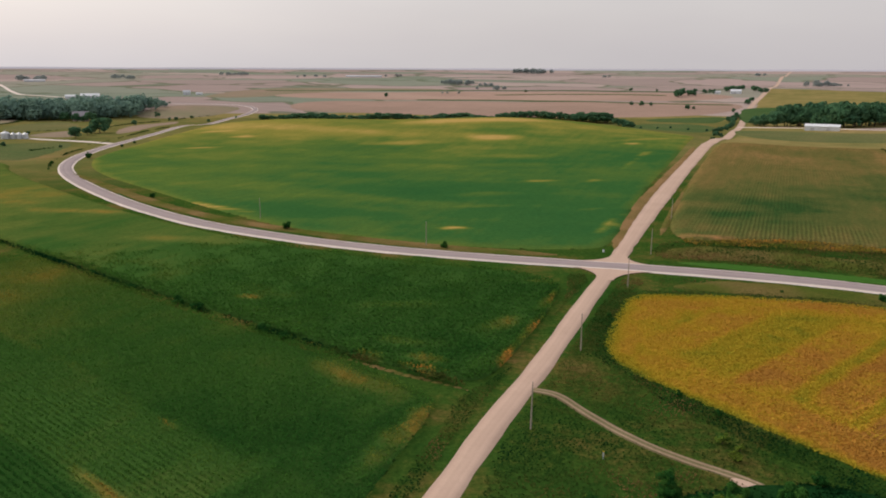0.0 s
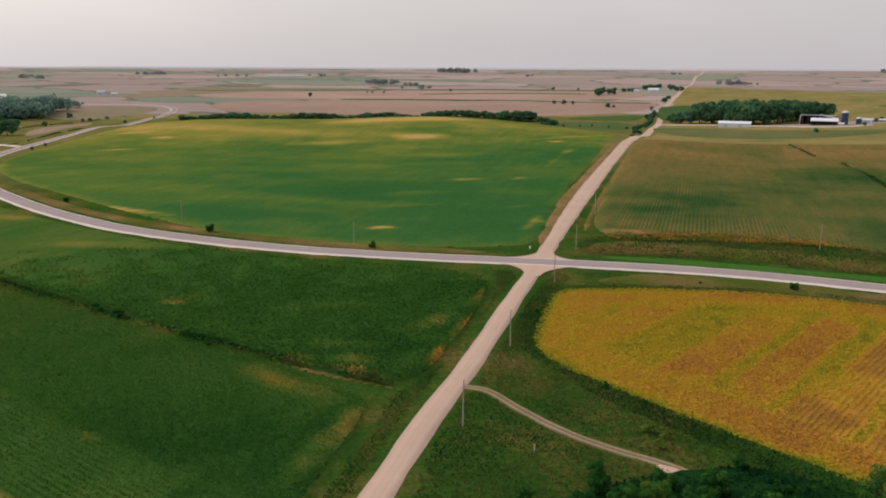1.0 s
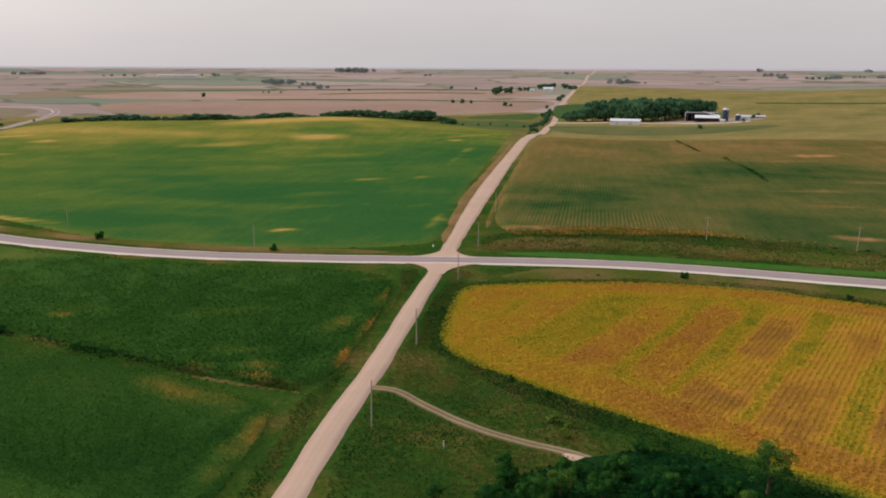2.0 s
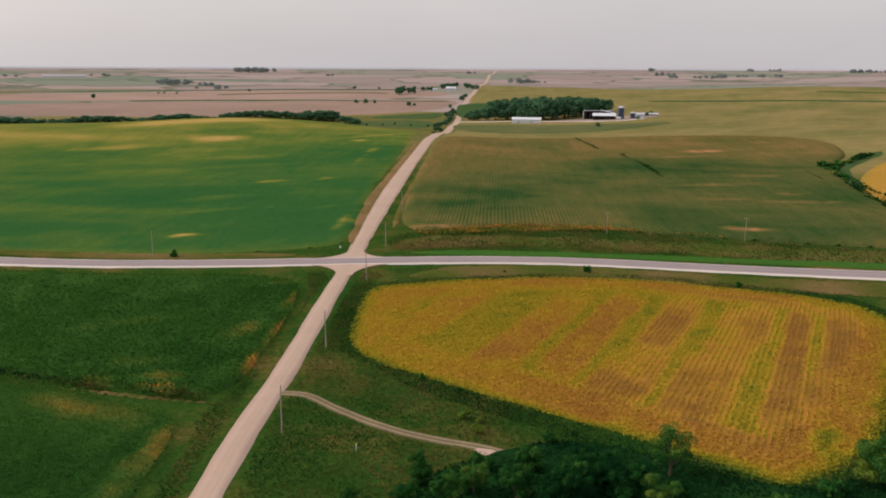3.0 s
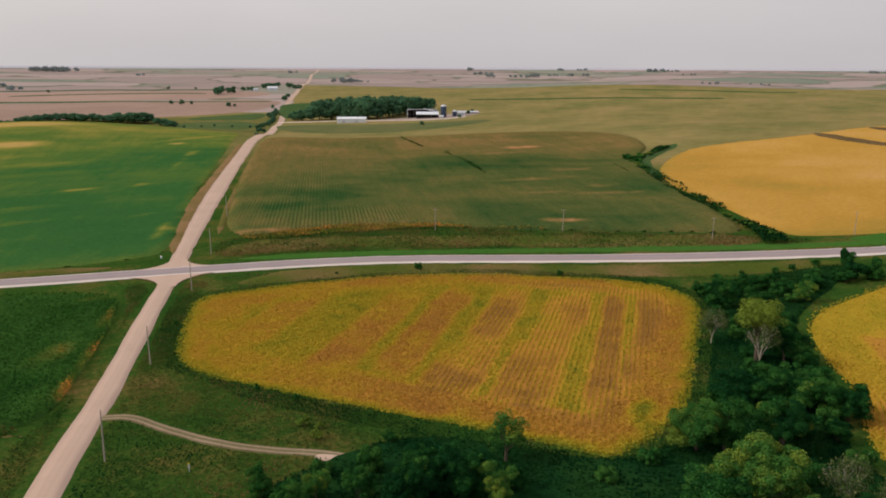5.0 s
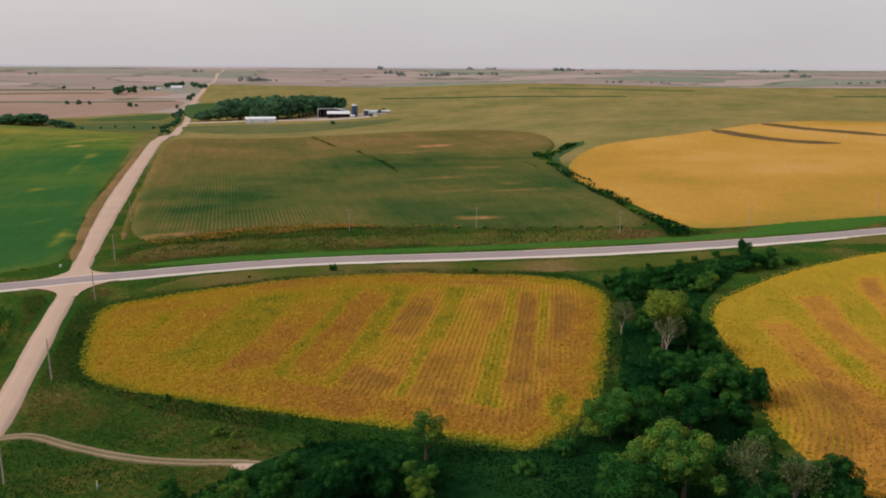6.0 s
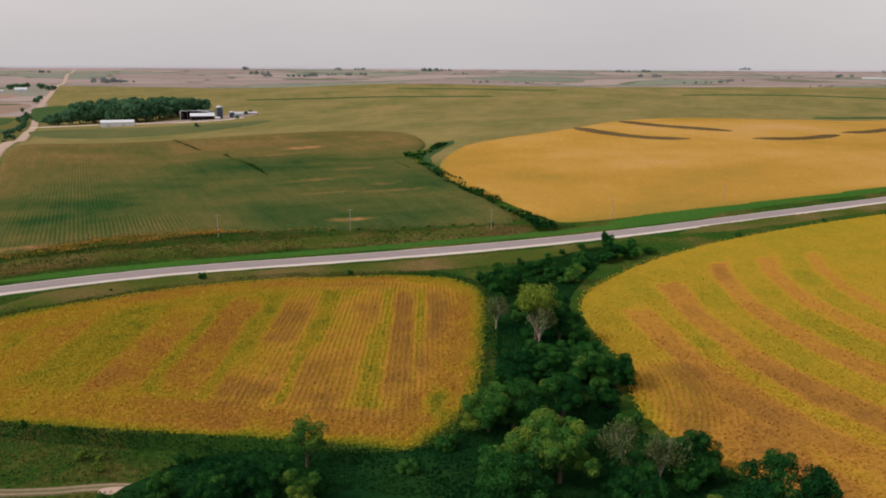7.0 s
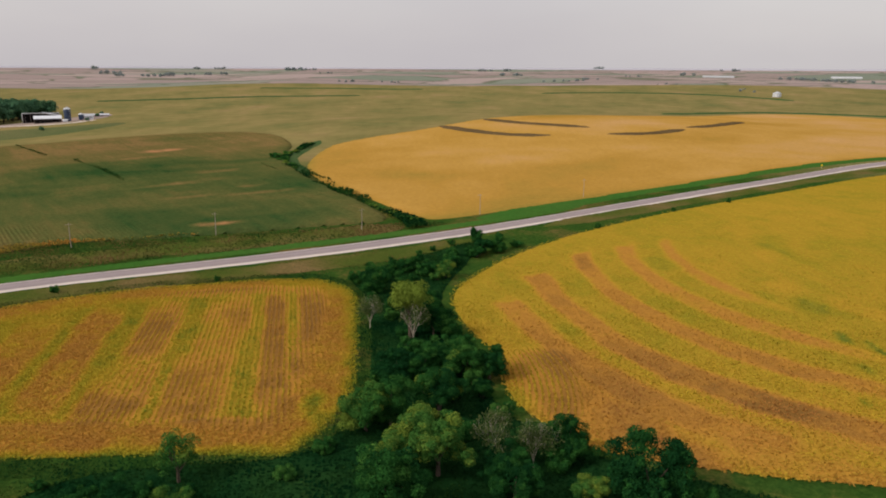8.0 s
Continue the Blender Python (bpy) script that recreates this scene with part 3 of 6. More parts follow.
CORN_EAST = [(97, 330), (140, 447), (213, 628), (255, 720), (277, 752), (322, 722), (380, 700), (440, 690), (520, 690), (585, 640), (592, 560), (540, 488), (500, 462), (452, 421), (391, 342), (361, 290), (327, 239),
             (307, 215), (291, 232), (263, 254), (232, 278), (212, 295), (186, 322), (145, 336)]
GREEN = [(66, 317), (16, 320), (-34, 339), (-67, 354), (-116, 404), (-178, 477), (-249, 558), (-292, 630), (-309, 687), (-303, 780), (-292, 847), (-278, 915), (-250, 1000), (-123, 1010),
         (-55, 1000), (78, 1000), (180, 1000), (277, 862), (270, 816), (219, 702), (121, 464), (78, 335)]
CORN_NORTH = [(-430, 640), (-352, 628), (-336, 592), (-290, 536), (-228, 466), (-133, 368), (-74, 324), (-18, 295), (25, 281), (41, 267), (42, 254), (26, 207), (14, 180), (8, 174), (-12, 184), (-48, 212), (-104, 255.5),
              (-192, 329.5), (-480, 557)]
CORN_SOUTH = [(-196, 328), (-105, 252.5), (-51, 209.5), (-23, 189), (-13, 177), (-3, 167), (-1, 164), (-1, 162), (-2, 155), (-7, 140), (-11, 127), (-16, 112), (-28, 95), (-110, 85), (-260, 190)]


def spots(x, y, items):
    """Soft oval patches: centre, half-length, half-width, bearing of the long side, strength."""
    v = np.zeros_like(np.asarray(x, float))
    for cx, cy, a, b, bearing, s in items:
        c, n = math.sin(radians(bearing)), math.cos(radians(bearing))
        u, w = (x - cx) * c + (y - cy) * n, (x - cx) * n - (y - cy) * c
        wob = 1 + 0.7 * (grain(x, y, b * 1.3, 9) - 0.5)
        v = v + s * np.clip(1.5 - 1.5 * np.sqrt((u / a) ** 2 + (w / b) ** 2) * wob, 0, 1)
    return v


def sheet(name, outline, height, cell, ripe, mat, label, category, bearing=0.0, lumps=0.25, kind="stuff", inset=0.0):
    """The canopy of a field: a sheet that follows the ground, bends down at its rounded edge and rises and falls a little."""
    o = rounded(outline)
    if inset:
        t = np.roll(o, -1, 0) - np.roll(o, 1, 0)
        t /= np.linalg.norm(t, axis=1, keepdims=True) + 1e-9
        area = np.sum(o[:, 0] * np.roll(o[:, 1], -1) - np.roll(o[:, 0], -1) * o[:, 1])
        o = o + np.stack([-t[:, 1], t[:, 0]], 1) * inset * np.sign(area)
    c, s = math.cos(radians(bearing)), math.sin(radians(bearing))
    turned = np.stack([o[:, 0] * c - o[:, 1] * s, o[:, 0] * s + o[:, 1] * c], 1)
    gx = np.arange(turned[:, 0].min() - cell, turned[:, 0].max() + 2 * cell, cell)
    gy = np.arange(turned[:, 1].min() - cell, turned[:, 1].max() + 2 * cell, cell)
    U, V = np.meshgrid(gx, gy)
    p = np.stack([(U * c + V * s).ravel(), (-U * s + V * c).ravel()], 1)
    inside, dist, near = edge(p, o)
    snap = ~inside & (dist < cell * 1.05)
    p[snap] = near[snap]
    keep = inside | snap
    i = np.arange(len(p)).reshape(U.shape)
    f = np.stack([i[:-1, :-1], i[:-1, 1:], i[1:, 1:], i[1:, :-1]], -1).reshape(-1, 4)
    f = f[keep[f].all(1)]
    used = np.unique(f)
    back = np.zeros(len(p), int)
    back[used] = np.arange(len(used))
    p, f, d = p[used], back[f], np.where(snap, 0, dist)[used]
    tall = height(p[:, 0], p[:, 1]) if callable(height) else height
    z = ground_height(p[:, 0], p[:, 1]) + np.where(d <= 0, -0.3, tall * np.clip(0.35 + d / (1.6 * cell), 0, 1) + lumps * (patches(p[:, 0], p[:, 1], 8, 2) - 0.5))
    ob = new(name, mesh_of(name, np.column_stack([p, z]), f, mat, {"ripe": ripe(p[:, 0], p[:, 1], d)}, True))
    return tagged(ob, label, category, kind=kind)


def plants(name, outline, bearing, gap, step, count, size, height, ripe, thin, mat, label, category, reach=1e9, rowed=None, seed=1, bend=None):
    """Single plants in rows, straight or bent (start of the bend, radius): a few folded leaf sprays for each, out to a distance from the start of the walk."""
    g = np.random.default_rng(seed)
    o = rounded(outline)
    d = np.array([math.sin(radians(bearing)), math.cos(radians(bearing))])
    n = np.array([d[1], -d[0]])
    u = np.arange((o @ d).min(), (o @ d).max(), step)
    w = np.arange((o @ n).min(), (o @ n).max(), gap)
    U, Wd = np.meshgrid(u, w)
    U, Wd = U.ravel() + g.uniform(-0.5, 0.5, U.size) * step, Wd.ravel() + g.normal(0, 0.07, U.size) * gap
    if bend:
        Wd = Wd - (U - bend[0]) ** 2 / (2 * bend[1])
    p = U[:, None] * d + Wd[:, None] * n
    k = np.hypot(p[:, 0], p[:, 1]) < reach
    p = p[k]
    inside, dist, _ = edge(p, o)
    k = inside & (dist > 0.15 + 0.7 * grain(p[:, 0], p[:, 1], 2.0, 8))
    p, dist = p[k], dist[k]
    tidy = np.clip(rowed(p[:, 0], p[:, 1], dist), 0, 1) if rowed else np.full(len(p), 0.5)
    p = p + n * (g.uniform(-0.5, 0.5, len(p)) * gap * (1 - tidy))[:, None]
    r = ripe(p[:, 0], p[:, 1], dist)
    full = thin(p[:, 0], p[:, 1], dist)
    k = g.random(len(p)) < np.clip(full, 0, 1)
    p, r, full, loose = p[k], r[k], np.clip(full[k], 0.35, 1), np.repeat((0.07 + 0.19 * (1 - tidy[k])) * gap, count)
    base = np.repeat(np.column_stack([p, ground_height(p[:, 0], p[:, 1])]), count, 0)
    full, r = np.repeat(full, count), np.repeat(r, count)
    m = len(base)
    tall = height * (0.8 + 0.4 * grain(base[:, 0], base[:, 1], 6, 11))
    centre = base + np.column_stack([g.normal(0, 1, m) * loose, g.normal(0, 1, m) * loose, tall * g.uniform(0.45, 1.0, m) * (0.6 + 0.4 * full)])
    v, f = leaves(centre, size * g.uniform(0.65, 1.25, m) * (0.55 + 0.45 * full), np.array([0, 0, 1.0]), 0.55, seed)
    ob = new(name, mesh_of(name, v, f, mat, {"ripe": np.repeat(r, 4)}))
    return tagged(ob, label, category, kind="stuff")


HEAD_ROWS = [(143, 57), (151, 70), (164, 79), (178, 88), (190, 82), (186, 70), (168, 60), (152, 52)]


def soy_cross(x, y):
    return 0.669 * x - 0.743 * y


# thin russet strips of the near soybeans: across from, to; along from, to; strength
STRIPS = [(-47, -36, 170, 254, 0.45), (-30, -18, 165, 256, 0.4), (-114, -101, 176, 232, 0.55), (-83, -70, 165, 240, 0.85), (-66, -55, 172, 250, 1.0), (-49, -38, 200, 256, 0.75), (-52, -36, 162, 188, 0.8), (-25, -16, 222, 256, 0.65),
          (-33, -20, 156, 200, 0.72), (-11.5, -5, 168, 260, 1.1), (-0.5, 15, 156, 262, 1.1)]
# russet arcs of the eastern soybeans: middle, half-width, where they begin and fade, strength
ARCS = [(87.2, 5.0, 238, 126, 0.85), (104.6, 5.2, 262, 108, 1.0), (126.5, 4.4, 283, 128, 0.95), (147.5, 4.2, 288, 150, 0.85), (166, 3.0, 291, 196, 0.75), (186, 5.0, 226, 150, 0.28), (204, 6.0, 262, 224, 0.35)]


def soft_band(c, lo, hi, wide=2.5):
    return np.clip((c - lo) / wide + 0.5, 0, 1) * np.clip((hi - c) / wide + 0.5, 0, 1)


def soy_brown(x, y, d):
    c = soy_cross(x, y) + 2.5 * (patches(x, y, 18, 21) - 0.5)
    along = 0.743 * x + 0.669 * y + 10 * (patches(x, y, 6, 23) - 0.5)
    b = 0
    for k, (lo, hi, near, off, much) in enumerate(STRIPS):
        b = np.maximum(b, much * soft_band(c, lo, hi, 2.0) * soft_band(along, near, off, 20) * (1.0 + 0.6 * (patches(x, y, 26, 31 + k) - 0.5)))
    b = b * np.clip((d - 2.5) / 3, 0, 1)
    south = np.clip((178 - y) / 40, 0, 1)
    head = soft_band(d + 5 * (patches(x, y, 9, 5) - 0.5), 3.0, 17.0, 4) * (0.48 + 0.52 * south)
    north = soft_band(d + 3 * (patches(x, y, 12, 6) - 0.5), 1.5, 12.5, 3) * np.clip((y - 0.3 * x - 112) / 25, 0, 1) * 0.85 * np.clip((x - 80) / 40, 0, 1)
    return np.clip(np.maximum(b, np.maximum(head, north)), 0, 1)


def soy_rows(x, y, d):
    """How plainly single rows stand apart: most in the thin strips of the eastern half, least at its yellow ends."""
    return np.clip(1.35 * soy_brown(x, y, d) * np.clip((d - 6 - 8 * np.clip((178 - y) / 40, 0, 1)) / 4, 0, 1) * np.clip((soy_cross(x, y) + 62) / 25, 0, 1) + 0.58 * np.clip((soy_cross(x, y) + 60) / 40, 0, 1) * np.clip((d - 8) / 4, 0, 1), 0.05, 1)


def arc_middle(x, y):
    """Along and across the slope, the latter with its curve taken out."""
    s, c = 0.68 * x + 0.73 * y, 0.73 * x - 0.68 * y
    turn = np.clip(185 + 0.6 * (c - 90), 180, 224)
    fall = np.where(s < turn, 0.0030, np.clip(0.0013 + 0.000045 * (c - 105), 0.0006, 0.004))
    return s, c - fall * (s - turn) ** 2


def soy_ripe(x, y, d):
    green = np.clip(patches(x, y, 5, 41) - 0.50, 0, 1) * 0.55 + 0.25 * np.clip(1 - d / 2.0, 0, 1) + spots(x, y, [(126, 111, 9, 4, 60, 0.45), (120, 105, 6, 3, 50, 0.3), (150, 172, 16, 5, 48, 0.12), (140, 138, 18, 4, 48, 0.15)])
    return np.clip(0.26 + 0.06 * np.clip((130 - x) / 50, 0, 1) + 0.49 * soy_brown(x, y, d) + 0.10 * (patches(x, y, 40, 43) - 0.5) + 0.22 * (patches(x, y, 13, 44) - 0.5) * np.clip((150 - x) / 60, 0.3, 1) - green, 0, 1)


def arc_brown(x, y, d):
    s, c = arc_middle(x, y)
    c = c + 2.2 * (patches(x, y, 14, 51) - 0.5)
    s = s + 10 * (patches(x, y, 7, 52) - 0.5)
    b = 0
    for mid, half, begin, fade, much in ARCS:
        wide = half * (0.8 + 0.4 * patches(x, y, 30, 55))
        b = np.maximum(b, much * soft_band(c, mid - wide, mid + wide, 2.4) * np.clip((begin - s) / 6, 0, 1) * np.clip((s - fade) / 34 + 0.35, 0, 1))
    low = spots(x, y, [(158, 47, 24, 10, 40, 0.75), (176, 70, 14, 6, 40, 0.45), (146, 40, 20, 7, 20, 0.5), (190, 66, 4, 2, 60, 0.5)])
    return np.clip(np.maximum(b, low * patches(x, y, 16, 57) * 1.7), 0, 1)


def arc_ripe(x, y, d):
    far = np.clip((np.hypot(x, y) - 230) / 120, 0, 1)
    green = np.clip(patches(x, y, 9, 61) - 0.50, 0, 1) * 0.40 + spots(x, y, [(237, 9, 8, 2.5, 60, 0.35), (231, 0, 9, 2, 60, 0.35), (214, 2, 5, 2, 60, 0.25), (191, 1, 4, 1.5, 60, 0.35), (270, 20, 26, 9, 80, 0.2), (292, 78, 16, 7, 70, 0.14), (330, 40, 40, 10, 70, 0.16), (152, 71, 12, 4, 60, 0.22), (143, 62, 8, 4, 60, 0.2)])
    head = 0.16 * np.clip(1 - d / 26, 0, 1) * patches(x, y, 16, 62) * 1.6 * np.clip((230 - x) / 60, 0, 1)
    near = np.clip((225 - np.hypot(x, y)) / 60, 0, 1)
    return np.clip(0.36 + 0.03 * far + 0.20 * near + head + 0.46 * arc_brown(x, y, d) + 0.10 * (patches(x, y, 34, 63) - 0.5) - green, 0, 1)


def head_block(x, y):
    """The end rows beside the creek, which bend round the field's corner."""
    return np.clip(edge(np.column_stack([x, y]), rounded(HEAD_ROWS))[1] / 4, 0, 1) * edge(np.column_stack([x, y]), rounded(HEAD_ROWS))[0]


def north_ripe(x, y, d):
    r = np.hypot(x, y)
    v = 0.18 + 0.42 * np.clip(patches(x, y, 34, 71) - 0.36, 0, 1) + 0.36 * np.clip((r - 260) / 240, 0, 1) + 0.10 * (patches(x / 2.2, y, 16, 73) - 0.5)
    v = v - 0.14 * spots(x, y, [(6, 192, 16, 8, 30, 1.0), (4, 206, 10, 7, 60, 0.7)])
    v = v + (0.4 + 1.2 * patches(x, y, 5, 76)) * spots(x, y, [(-5, 181, 13, 2.6, 118, 0.55), (-4, 188, 10, 3, 118, 0.4), (17.5, 191, 6, 2.4, 25, 0.85), (27, 213, 16, 3.2, 23, 0.62), (18, 216, 12, 6, 40, 0.4), (34, 238, 12, 3, 23, 0.3), (36, 243, 10, 1.6, 22, 0.35), (36, 262, 7, 3, 100, 0.4), (-10, 200, 12, 4, 100, 0.3),
                         (-20, 190, 9, 3, 120, 0.4), (-60, 250, 26, 8, 120, 0.15), (-64, 243, 7, 3, 110, 0.4), (-10, 235, 24, 6, 90, 0.18), (-120, 330, 30, 9, 100, 0.2), (-190, 400, 40, 10, 100, 0.2)])
    return np.clip(v, 0, 1)


def south_band(x, y):
    """Across the straight-rowed block: from its far edge."""
    return 0.64 * (x + 109) + 0.768 * (y - 193)


def south_ripe(x, y, d):
    c, u = south_band(x, y), 0.768 * x - 0.64 * y
    block = soft_band(c, -22, 0.5, 1.0) * np.clip((-108 - u) / 2, 0, 1)
    v = 0.07 + 0.42 * np.clip(patches(x, y, 30, 81) - 0.34, 0, 1) + 0.08 * (patches(x, y, 9, 83) - 0.5) + 0.26 * np.clip((np.hypot(x, y) - 150) / 90, 0, 1) + 0.10 * np.clip(-u - 205, 0, 60) / 60
    v = v * (1 - block) + block * (0.34 + 0.08 * (patches(x, y, 14, 82) - 0.5))
    v = v + 0.35 * soft_band(c, -25, -22.5, 1.0) * patches(x, y, 8, 84) + 0.16 * soft_band(c, 0.5, 2.5, 1.0) * patches(x, y, 8, 85)
    v = v + (0.3 + 1.2 * patches(x, y, 5, 86)) * spots(x, y, [(-27, 181, 12, 6, 130, 0.28), (-17, 172, 12, 7, 120, 0.32), (-24, 166, 7, 4, 120, 0.18), (-6, 150, 16, 4.5, 20, 0.42), (-11, 141, 18, 4.5, 24, 0.36), (-15, 158, 10, 5, 40, 0.2), (-65, 128, 12, 2.2, 128, 0.30), (-56, 120, 9, 2.6, 128, 0.30), (-58, 150, 5, 1.6, 128, 0.3), (-36, 136, 4, 1.5, 40, 0.2), (-120, 178, 20, 5, 130, 0.15)])
    return np.clip(v, 0, 1)


def south_rows(x, y, d):
    c, u = south_band(x, y), 0.768 * x - 0.64 * y
    return np.clip(soft_band(c, -60, 0, 1.0) * np.clip((-108 - u) / 2, 0, 1), 0.1, 1)


def south_gap(x, y, d):
    """Plants stand thin along the dark seam where the straight rows meet the end rows beside the road."""
    seam = spots(x, y, [(-33, 135.5, 5.5, 1.1, 40, 1.0), (-28, 141, 5, 1.0, 60, 0.9), (-20, 134, 22, 0.8, 42, 0.5)])
    return 1.0 - 0.15 * south_rows(x, y, d) - 0.9 * seam


def green_ripe(x, y, d):
    u, w = 0.39 * x + 0.92 * y, 0.92 * x - 0.39 * y
    v = 0.10 + 0.34 * patches(w / 1.6, u, 150, 97) + 0.22 * (patches(w / 1.8, u, 50, 99) - 0.4) + 0.35 * np.clip(patches(w / 2.6, u, 46, 91) - 0.50, 0, 1) + 0.15 * np.clip(1 - d / 7, 0, 1)
    v = v + 0.27 * np.clip((y - 690) / 150, 0, 1) * (0.4 + patches(w / 2, u, 60, 93)) + 0.10 * np.clip((-60 - x) / 120, 0, 1)
    v = v + spots(x, y, [(50, 782, 34, 20, 90, 0.55), (180, 737, 9, 6, 90, 0.5), (205, 768, 50, 9, 70, 0.22), (177, 672, 26, 5, 25, 0.38), (66, 517, 17, 6, 75, 0.38), (5, 360, 7, 3.5, 95, 0.7), (28, 462, 30, 12, 85, 0.20), (84, 372, 30, 2.8, 24, 0.60),
                         (-231, 735, 24, 5, 80, 0.42), (-207, 809, 14, 10, 90, 0.4), (-130, 425, 46, 3.5, 128, 0.5), (-200, 492, 40, 3.5, 138, 0.35), (-42, 756, 42, 20, 80, 0.28), (-36, 590, 60, 26, 80, 0.16), (104, 521, 12, 5, 40, 0.28), (81, 411, 10, 4, 60, 0.2),
                         (66, 666, 46, 20, 80, 0.14), (22, 419, 26, 5, 85, 0.12), (-250, 850, 22, 9, 90, 0.35), (60, 900, 130, 30, 90, 0.35), (150, 610, 40, 3, 23, 0.25), (-60, 400, 50, 20, 100, -0.15), (20, 470, 80, 40, 80, -0.10), (-40, 480, 90, 40, 110, -0.10)])
    return np.clip(v, 0, 1)


def east_ripe(x, y, d):
    u, w = 0.42 * x + 0.91 * y, 0.91 * x - 0.42 * y
    v = 0.10 + np.clip(1.2 * (patches(w / 1.5, u, 75, 101) - 0.42), 0, 0.30) + 0.16 * (patches(w / 2.5, u, 14, 105) - 0.5)
    v = v + 0.20 * np.clip((y - 560 + 0.2 * x) / 150, 0, 1) + 0.08 * np.clip((y - 430) / 200, 0, 1) + 0.10 * np.clip(1 - d / 24, 0, 1) * np.clip((330 - x) / 100, 0, 1)
    back = np.clip(1 - d / 110, 0, 1) * np.clip((y - 440) / 60, 0, 1)
    v = v + back * (0.05 + 0.6 * np.clip(patches(x, y, 60, 103) - 0.38, 0, 1))
    rim = np.clip(1 - d / 70, 0, 1) * np.clip((y - 450) / 60, 0, 1)
    v = v * (1 - rim) + 0.66 * rim
    return np.clip(v + (0.25 + 1.2 * patches(x, y, 9, 107)) * spots(x, y, [(254, 281, 17, 6, 125, 0.95), (334, 326, 24, 7, 115, 0.6), (379, 415, 20, 8, 105, 0.6), (323, 396, 30, 8, 105, 0.40), (407, 535, 28, 12, 105, 0.45), (450, 560, 26, 12, 110, 0.4), (300, 350, 20, 6, 115, 0.4), (345, 350, 14, 6, 110, 0.4), (120, 338, 18, 6, 110, 0.65), (160, 325, 34, 5, 100, 0.5), (128, 420, 40, 8, 22, 0.3), (150, 500, 50, 8, 22, 0.25),
                                    (200, 420, 50, 30, 60, -0.22), (170, 400, 70, 40, 22, -0.22), (240, 560, 80, 40, 22, -0.15), (280, 400, 60, 25, 110, -0.15), (350, 480, 60, 20, 105, -0.15)]), 0, 1)


def gold_ripe(x, y, d):
    return np.clip(0.42 + 0.8 * (patches(x, y, 90, 111) - 0.5) + 0.8 * (patches(x + 2 * y, y - x, 260, 112) - 0.5) - 0.3 * np.clip(1 - d / 8, 0, 1) + 0.25 * np.clip((x - 620) / 200, 0, 1), 0, 1)


def one(x, y, d):
    return np.ones_like(x)


sheet("soybean_bed", SOY, 0.26, 1.6, lambda x, y, d: np.clip(soy_ripe(x, y, d) + 0.28 * soy_rows(x, y, d), 0, 1), M_SOYBED, "reddish brown soil and low leaves between ripening soybean rows", "field", 48, 0.12, inset=1.5)
plants("soybean_field", SOY, 48, 1.45, 0.36, 5, 0.28, 0.75, soy_ripe, lambda x, y, d: 1.0 - 0.30 * soy_rows(x, y, d), M_SOY,
       "yellowing soybeans in strips of gold and russet rows", "soybean field", rowed=soy_rows, seed=11)
sheet("soybean_bed", SOY_EAST, 0.45, 2.0, lambda x, y, d: np.clip(arc_ripe(x, y, d) + 0.30 * head_block(x, y), 0, 1), M_SOYBED, "sweeping closed canopy of ripening soybeans", "field", 43, 0.10, inset=1.5)
plants("soybean_field", SOY_EAST, 43, 1.05, 0.80, 3, 0.36, 0.75, arc_ripe, lambda x, y, d: (1.0 - 0.20 * arc_brown(x, y, d) - 1.2 * head_block(x, y)) * np.clip((420 - np.hypot(x, y)) / 220, 0, 1), M_SOY,
       "ripening soybeans with russet bands curving over a slope", "soybean field", 430, rowed=lambda x, y, d: 0.1 + 0 * x, seed=12)
plants("soybean_rows", HEAD_ROWS, 58, 1.5, 0.40, 4, 0.30, 0.75, lambda x, y, d: np.clip(arc_ripe(x, y, d) - 0.06, 0, 1), one, M_SOY, "yellow soybean end rows bending beside the creek", "soybean field", rowed=one, seed=16, bend=(180, 110))
sheet("corn_floor", CORN_NORTH, lambda x, y: 1.2 + 0.9 * np.clip((np.hypot(x, y) - 230) / 150, 0, 1), 2.5, north_ripe, M_CORNSHADE, "lower corn leaves, darkened in colour for shade between plants", "field", 22, 0.3, inset=1.0)
plants("corn_field", CORN_NORTH, 22, 1.0, 1.0, 4, 0.42, 2.0, north_ripe, lambda x, y, d: np.clip((420 - np.hypot(x, y)) / 90, 0, 1), M_CORN, "dense green corn, ripening orange along the road", "corn field", 430, seed=13)
sheet("corn_floor", CORN_SOUTH, 0.60, 2.0, south_ripe, M_CORNSHADE, "lower leaves of green corn, darkened in colour for row shade", "field", 40, 0.3, inset=1.0)
plants("corn_field", CORN_SOUTH, 130, 1.4, 0.42, 4, 0.26, 1.9, south_ripe, south_gap, M_CORN, "deep green corn in close straight rows", "corn field", 360, rowed=south_rows, seed=14)
sheet("green_field", GREEN, 0.7, 4.0, green_ripe, M_GREENFIELD, "wide green soybean field with yellowed patches on a low hill", "soybean field", 23, 0.25)
sheet("turning_corn_field", CORN_EAST, 1.8, 3.0, east_ripe, M_CORNFIELD, "olive corn field turning brown on a rolling slope", "corn field", 23, 0.5)
sheet("golden_field", GOLD, 0.7, 5.0, gold_ripe, M_GOLD, "smooth golden ripe soybean field over a hill", "soybean field", 30, 0.25)


